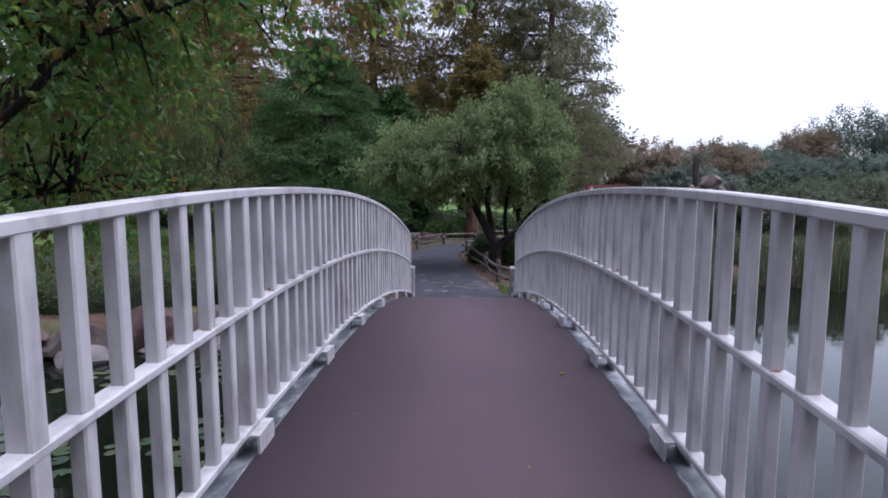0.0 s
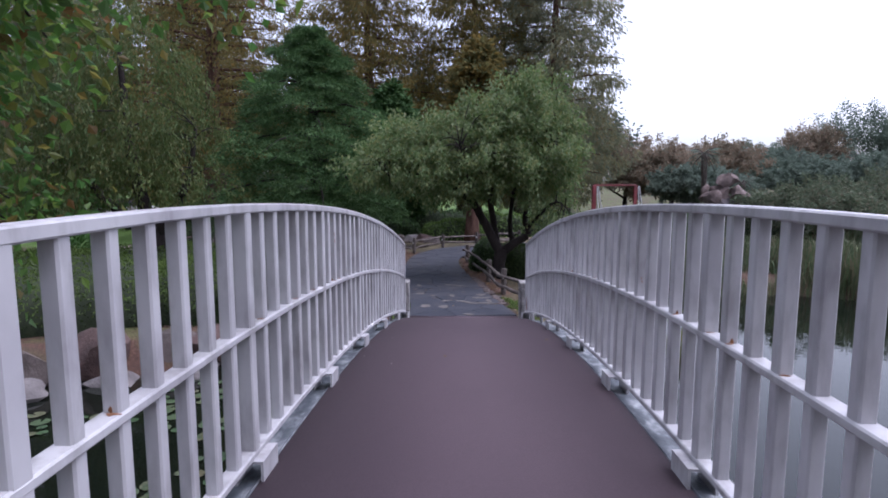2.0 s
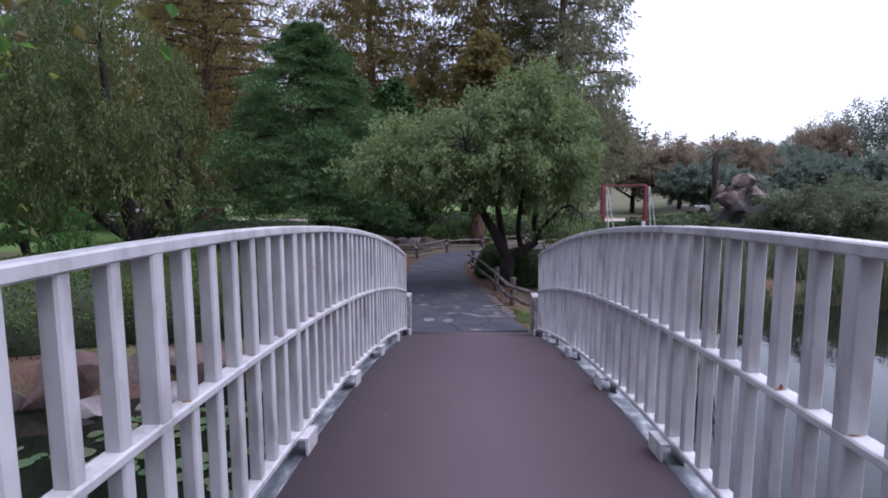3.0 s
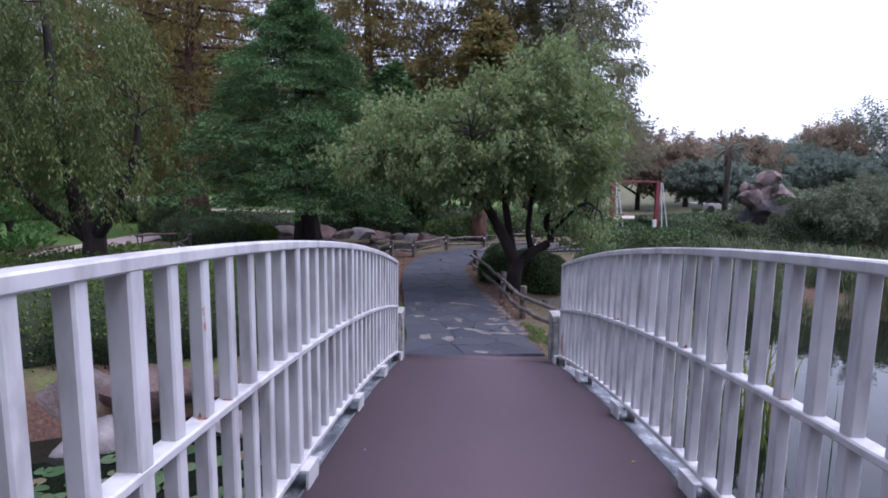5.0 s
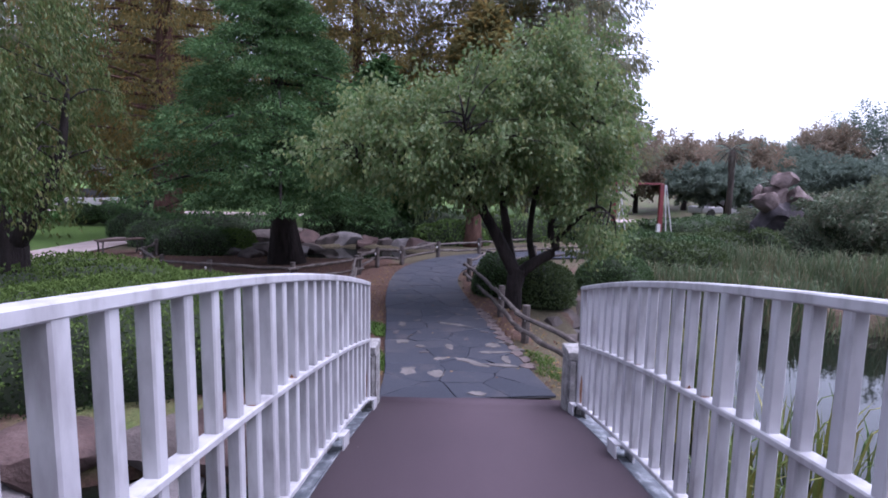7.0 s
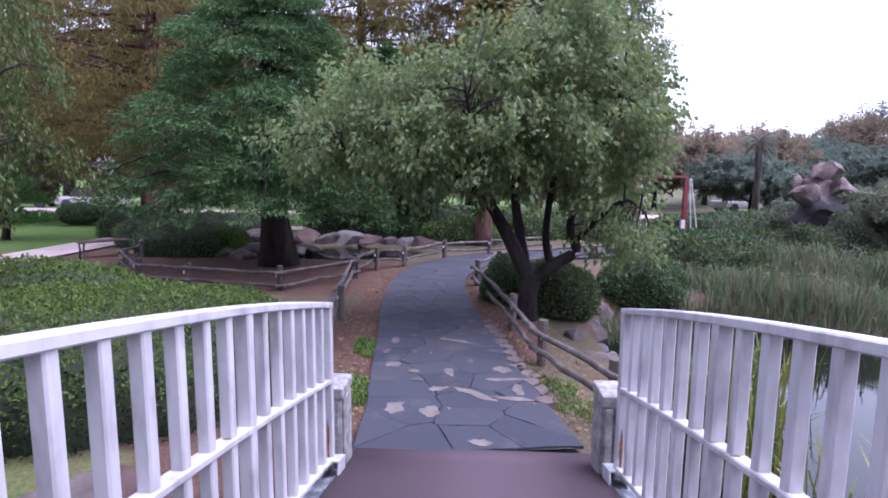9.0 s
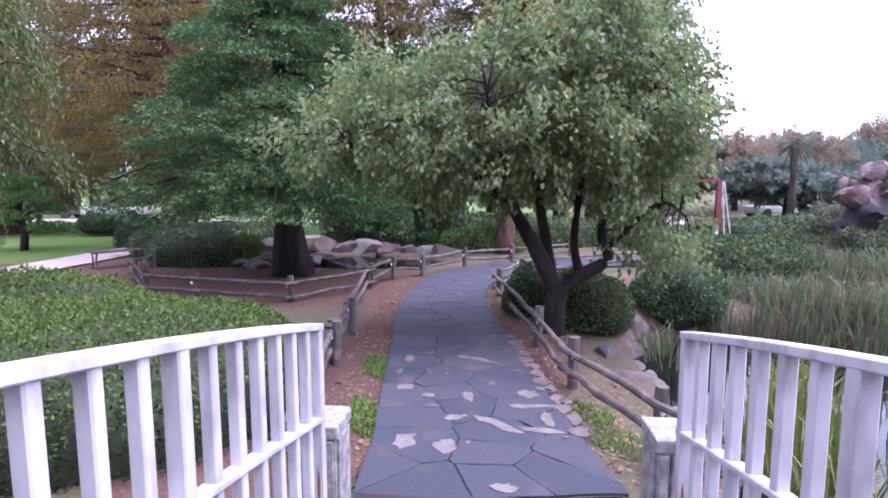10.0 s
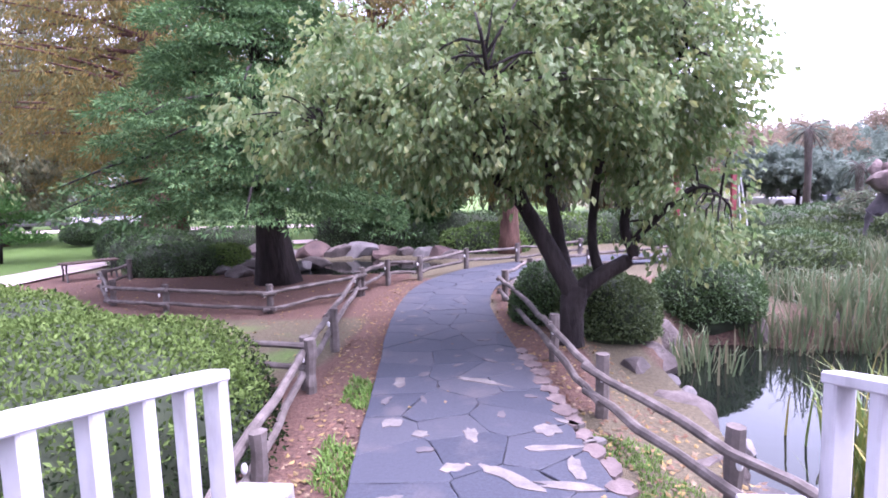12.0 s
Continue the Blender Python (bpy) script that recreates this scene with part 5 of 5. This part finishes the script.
def palm(at, h, seed):
    rng = np.random.default_rng(seed)
    ob = thing("palm_tree", "slim palm with a small ragged crown", "tree", "palms", at)
    wood, s = Shape(), Shape()
    wood.limb(np.array([[0, 0, -0.2], [0.05, 0, h * 0.5], [0.0, 0, h]]), [0.19, 0.15, 0.2], 10, 0.05, seed)
    for k in range(22):
        a = k * 2.4
        rise = 0.9 - 1.5 * k / 21
        u = np.linspace(0, 1, 5)[:, None]
        d = np.array([math.cos(a), math.sin(a), 0])
        rib = np.array([0, 0, h]) + d * u * 0.75 + np.array([0, 0, 1]) * (rise * u - 0.5 * u ** 2)
        wood.limb(rib, 0.02, 4)
        for t in np.linspace(0.5, 1, 7):
            p = np.array([0, 0, h]) + d * t * 0.75 + np.array([0, 0, 1]) * (rise * t - 0.5 * t ** 2)
            side = np.array([-d[1], d[0], 0])
            for q in (-1, 1):
                s.leaves(p[None], (d * 0.6 + side * q + [0, 0, -0.3])[None], d[None] + 0.01, 0.5, 0.08, 0.1)
    link("trunk", wood.mesh("trunk"), BARK_GREY, ob, smooth=True)
    link("crown", s.mesh("crown"), LEAF_HAZE_GREEN, ob)


palm((15.2, 36.0, -0.02), 4.3, 61)
palm((17.6, 36.0, -0.02), 2.5, 62)


def car(at, turn, mat_name, colour):
    m = bpy.data.materials.get(mat_name) or surface(mat_name, colour, colour, tuple(min(1, c * 1.2) for c in colour), 2.0, 30.0, 0.3, 0.02)
    ob = thing("parked_car", "parked car seen far off beneath the trees", "car", "parked cars", at, turn)
    bm = boxes(((-2.1, -0.85, 0.28), (2.1, 0.85, 0.8)), bevel=0.12)
    part("body", bm, m, ob)
    bm = bmesh.new()
    box(bm, (-1.3, -0.75, 0.78), (1.1, 0.75, 1.4), 0.0)
    for v in bm.verts:
        if v.co.z > 1.2:
            v.co.x *= 0.72
            v.co.y *= 0.86
    bmesh.ops.bevel(bm, geom=list(bm.edges), offset=0.05, segments=2, affect="EDGES")
    part("cabin", bm, IRON, ob, "dark glazed cabin")
    for sx in (-1.35, 1.35):
        for sy in (-0.8, 0.8):
            bm = bmesh.new()
            bmesh.ops.create_cone(bm, cap_ends=True, segments=20, radius1=0.32, radius2=0.32, depth=0.2, matrix=Matrix.Translation((sx, sy, 0.31)) @ Matrix.Rotation(radians(90), 4, "X"))
            part("wheel", bm, IRON, ob)


for k, (x, y, c) in enumerate([(19.5, 46.0, (0.5, 0.5, 0.52)), (23.0, 46.5, (0.12, 0.13, 0.16)), (26.5, 47.0, (0.45, 0.46, 0.5)), (-26.0, 42.0, (0.5, 0.48, 0.48)), (-31.0, 42.0, (0.1, 0.09, 0.1))]):
    car((x, y, float(land(x, y)) + 0.01), 12.0, "car_paint_%s" % "abcde"[k], c)

# ---- the path's flags: irregular slates laid close ----
def clip_cell(poly, p, q):
    """Keeps the part of a convex outline that lies nearer to p than to q."""
    m, d = (p + q) / 2, q - p
    out = []
    for k in range(len(poly)):
        a, b = poly[k], poly[(k + 1) % len(poly)]
        fa, fb = (a - m) @ d, (b - m) @ d
        if fa <= 0:
            out.append(a)
        if fa * fb < 0:
            out.append(a + (b - a) * fa / (fa - fb))
    return out


def lay_flags():
    rng = np.random.default_rng(12)
    length = 15.0
    seeds = []
    for s in np.arange(0.15, length, 0.44):
        for u in (-0.66, 0.0, 0.66):
            seeds.append((s + rng.normal() * 0.14, u * 0.82 + rng.normal() * 0.14))
    seeds = np.array(seeds)
    for p in seeds:
        poly = [np.array(c) for c in ((0.0, -0.81), (length, -0.81), (length, 0.81), (0.0, 0.81))]
        near = seeds[np.argsort(((seeds - p) ** 2).sum(1))[1:14]]
        for q in near:
            poly = clip_cell(poly, p, q)
            if len(poly) < 3:
                break
        if len(poly) < 3:
            continue
        poly = np.array(poly)
        c = poly.mean(0)
        gap = rng.uniform(0.0025, 0.006)
        d = poly - c
        r = np.linalg.norm(d, axis=1, keepdims=True)
        poly = c + d * np.maximum(0, 1 - gap / np.maximum(r, 0.03))
        fine = []
        for k in range(len(poly)):
            a, b = poly[k], poly[(k + 1) % len(poly)]
            for t in (0.0, 0.33, 0.66):
                fine.append(a + (b - a) * t + (rng.normal(size=2) * 0.006 if t else 0))
        fine = np.array(fine)
        top = 0.024 + rng.uniform(-0.003, 0.003)
        x, y = on_path(fine[:, 0], fine[:, 1] / 0.81)
        xi, yi = on_path(c[0] + (fine[:, 0] - c[0]) * 0.97, (c[1] + (fine[:, 1] - c[1]) * 0.97) / 0.81)
        n = len(fine)
        v = np.concatenate([np.c_[x, y, np.full(n, -0.01)], np.c_[x, y, np.full(n, top - 0.004)], np.c_[xi, yi, np.full(n, top)]])
        j = np.arange(n)
        j2 = (j + 1) % n
        quads = np.concatenate([np.stack([j + k * n, j2 + k * n, j2 + (k + 1) * n, j + (k + 1) * n], -1) for k in range(2)])
        me = mesh_np("flagstone", v, [quads, (np.arange(n) + 2 * n)[None]])
        link("flagstone", me, SLATE, path_base)


lay_flags()


def pale_patch(x, y, lx, ly, turn, seed, mat=None):
    """A thin, broken piece of pale stone showing through the slate."""
    rng = np.random.default_rng(seed)
    a = np.linspace(0, 2 * np.pi, 15, endpoint=False)
    r = 1 + rng.normal(size=15) * 0.17
    px, py = lx * np.cos(a) * r, ly * np.sin(a) * r
    c, s = math.cos(radians(turn)), math.sin(radians(turn))
    qx, qy = x + c * px - s * py, y + s * px + c * py
    v = np.concatenate([np.c_[qx, qy, np.full(15, 0.0)], np.c_[x + (qx - x) * 0.985, y + (qy - y) * 0.985, np.full(15, 0.0295)]])
    j = np.arange(15)
    me = mesh_np("pale_stone", v, [np.stack([j, (j + 1) % 15, (j + 1) % 15 + 15, j + 15], -1), (j + 15)[None]])
    link("pale_stone", me, mat or PALE_STONE, path_base, "pale worn stone patch")


PALE = [(-0.72, 10.78, 0.10, 0.13, 0), (-0.38, 10.72, 0.09, 0.12, 20), (0.07, 10.15, 0.10, 0.06, 0), (0.02, 11.15, 0.26, 0.055, -38), (0.40, 11.05, 0.2, 0.05, -8),
        (0.46, 11.3, 0.045, 0.16, 5), (0.34, 11.56, 0.2, 0.045, 8), (0.33, 11.85, 0.1, 0.10, 0), (-0.18, 12.9, 0.3, 0.05, -25), (0.66, 11.68, 0.1, 0.045, 30), (-0.25, 11.75, 0.06, 0.12, 15),
        (-1.0, 12.85, 0.06, 0.15, 10), (-0.9, 11.95, 0.09, 0.08, 0), (-0.35, 11.25, 0.09, 0.06, 30), (-0.65, 11.75, 0.07, 0.05, 0), (0.5, 12.0, 0.12, 0.035, -30)]
for k, row in enumerate(PALE):
    pale_patch(*row, 400 + k)
g = random.Random(17)
laid = [(row[0], row[1], max(row[2], row[3])) for row in PALE]
for k in range(60):
    s_at, u_at = g.uniform(0.2, 6.5), g.uniform(-0.85, 0.85)
    x, y = on_path(s_at, u_at)
    if any(math.hypot(x - a, y - b) < r + 0.17 for a, b, r in laid):
        continue
    laid.append((x, y, 0.12))
    pale_patch(float(x), float(y), g.uniform(0.03, 0.11), g.uniform(0.02, 0.05), g.uniform(0, 180), 450 + k, WORN_STONE)

for k in range(13):
    s_at = 0.9 + 0.24 * k
    x, y = on_path(s_at, 1.02 + 0.05 * g.random())
    pale_patch(float(x), float(y), g.uniform(0.06, 0.1), g.uniform(0.09, 0.13), g.uniform(-10, 25), 600 + k, EDGE_STONE)
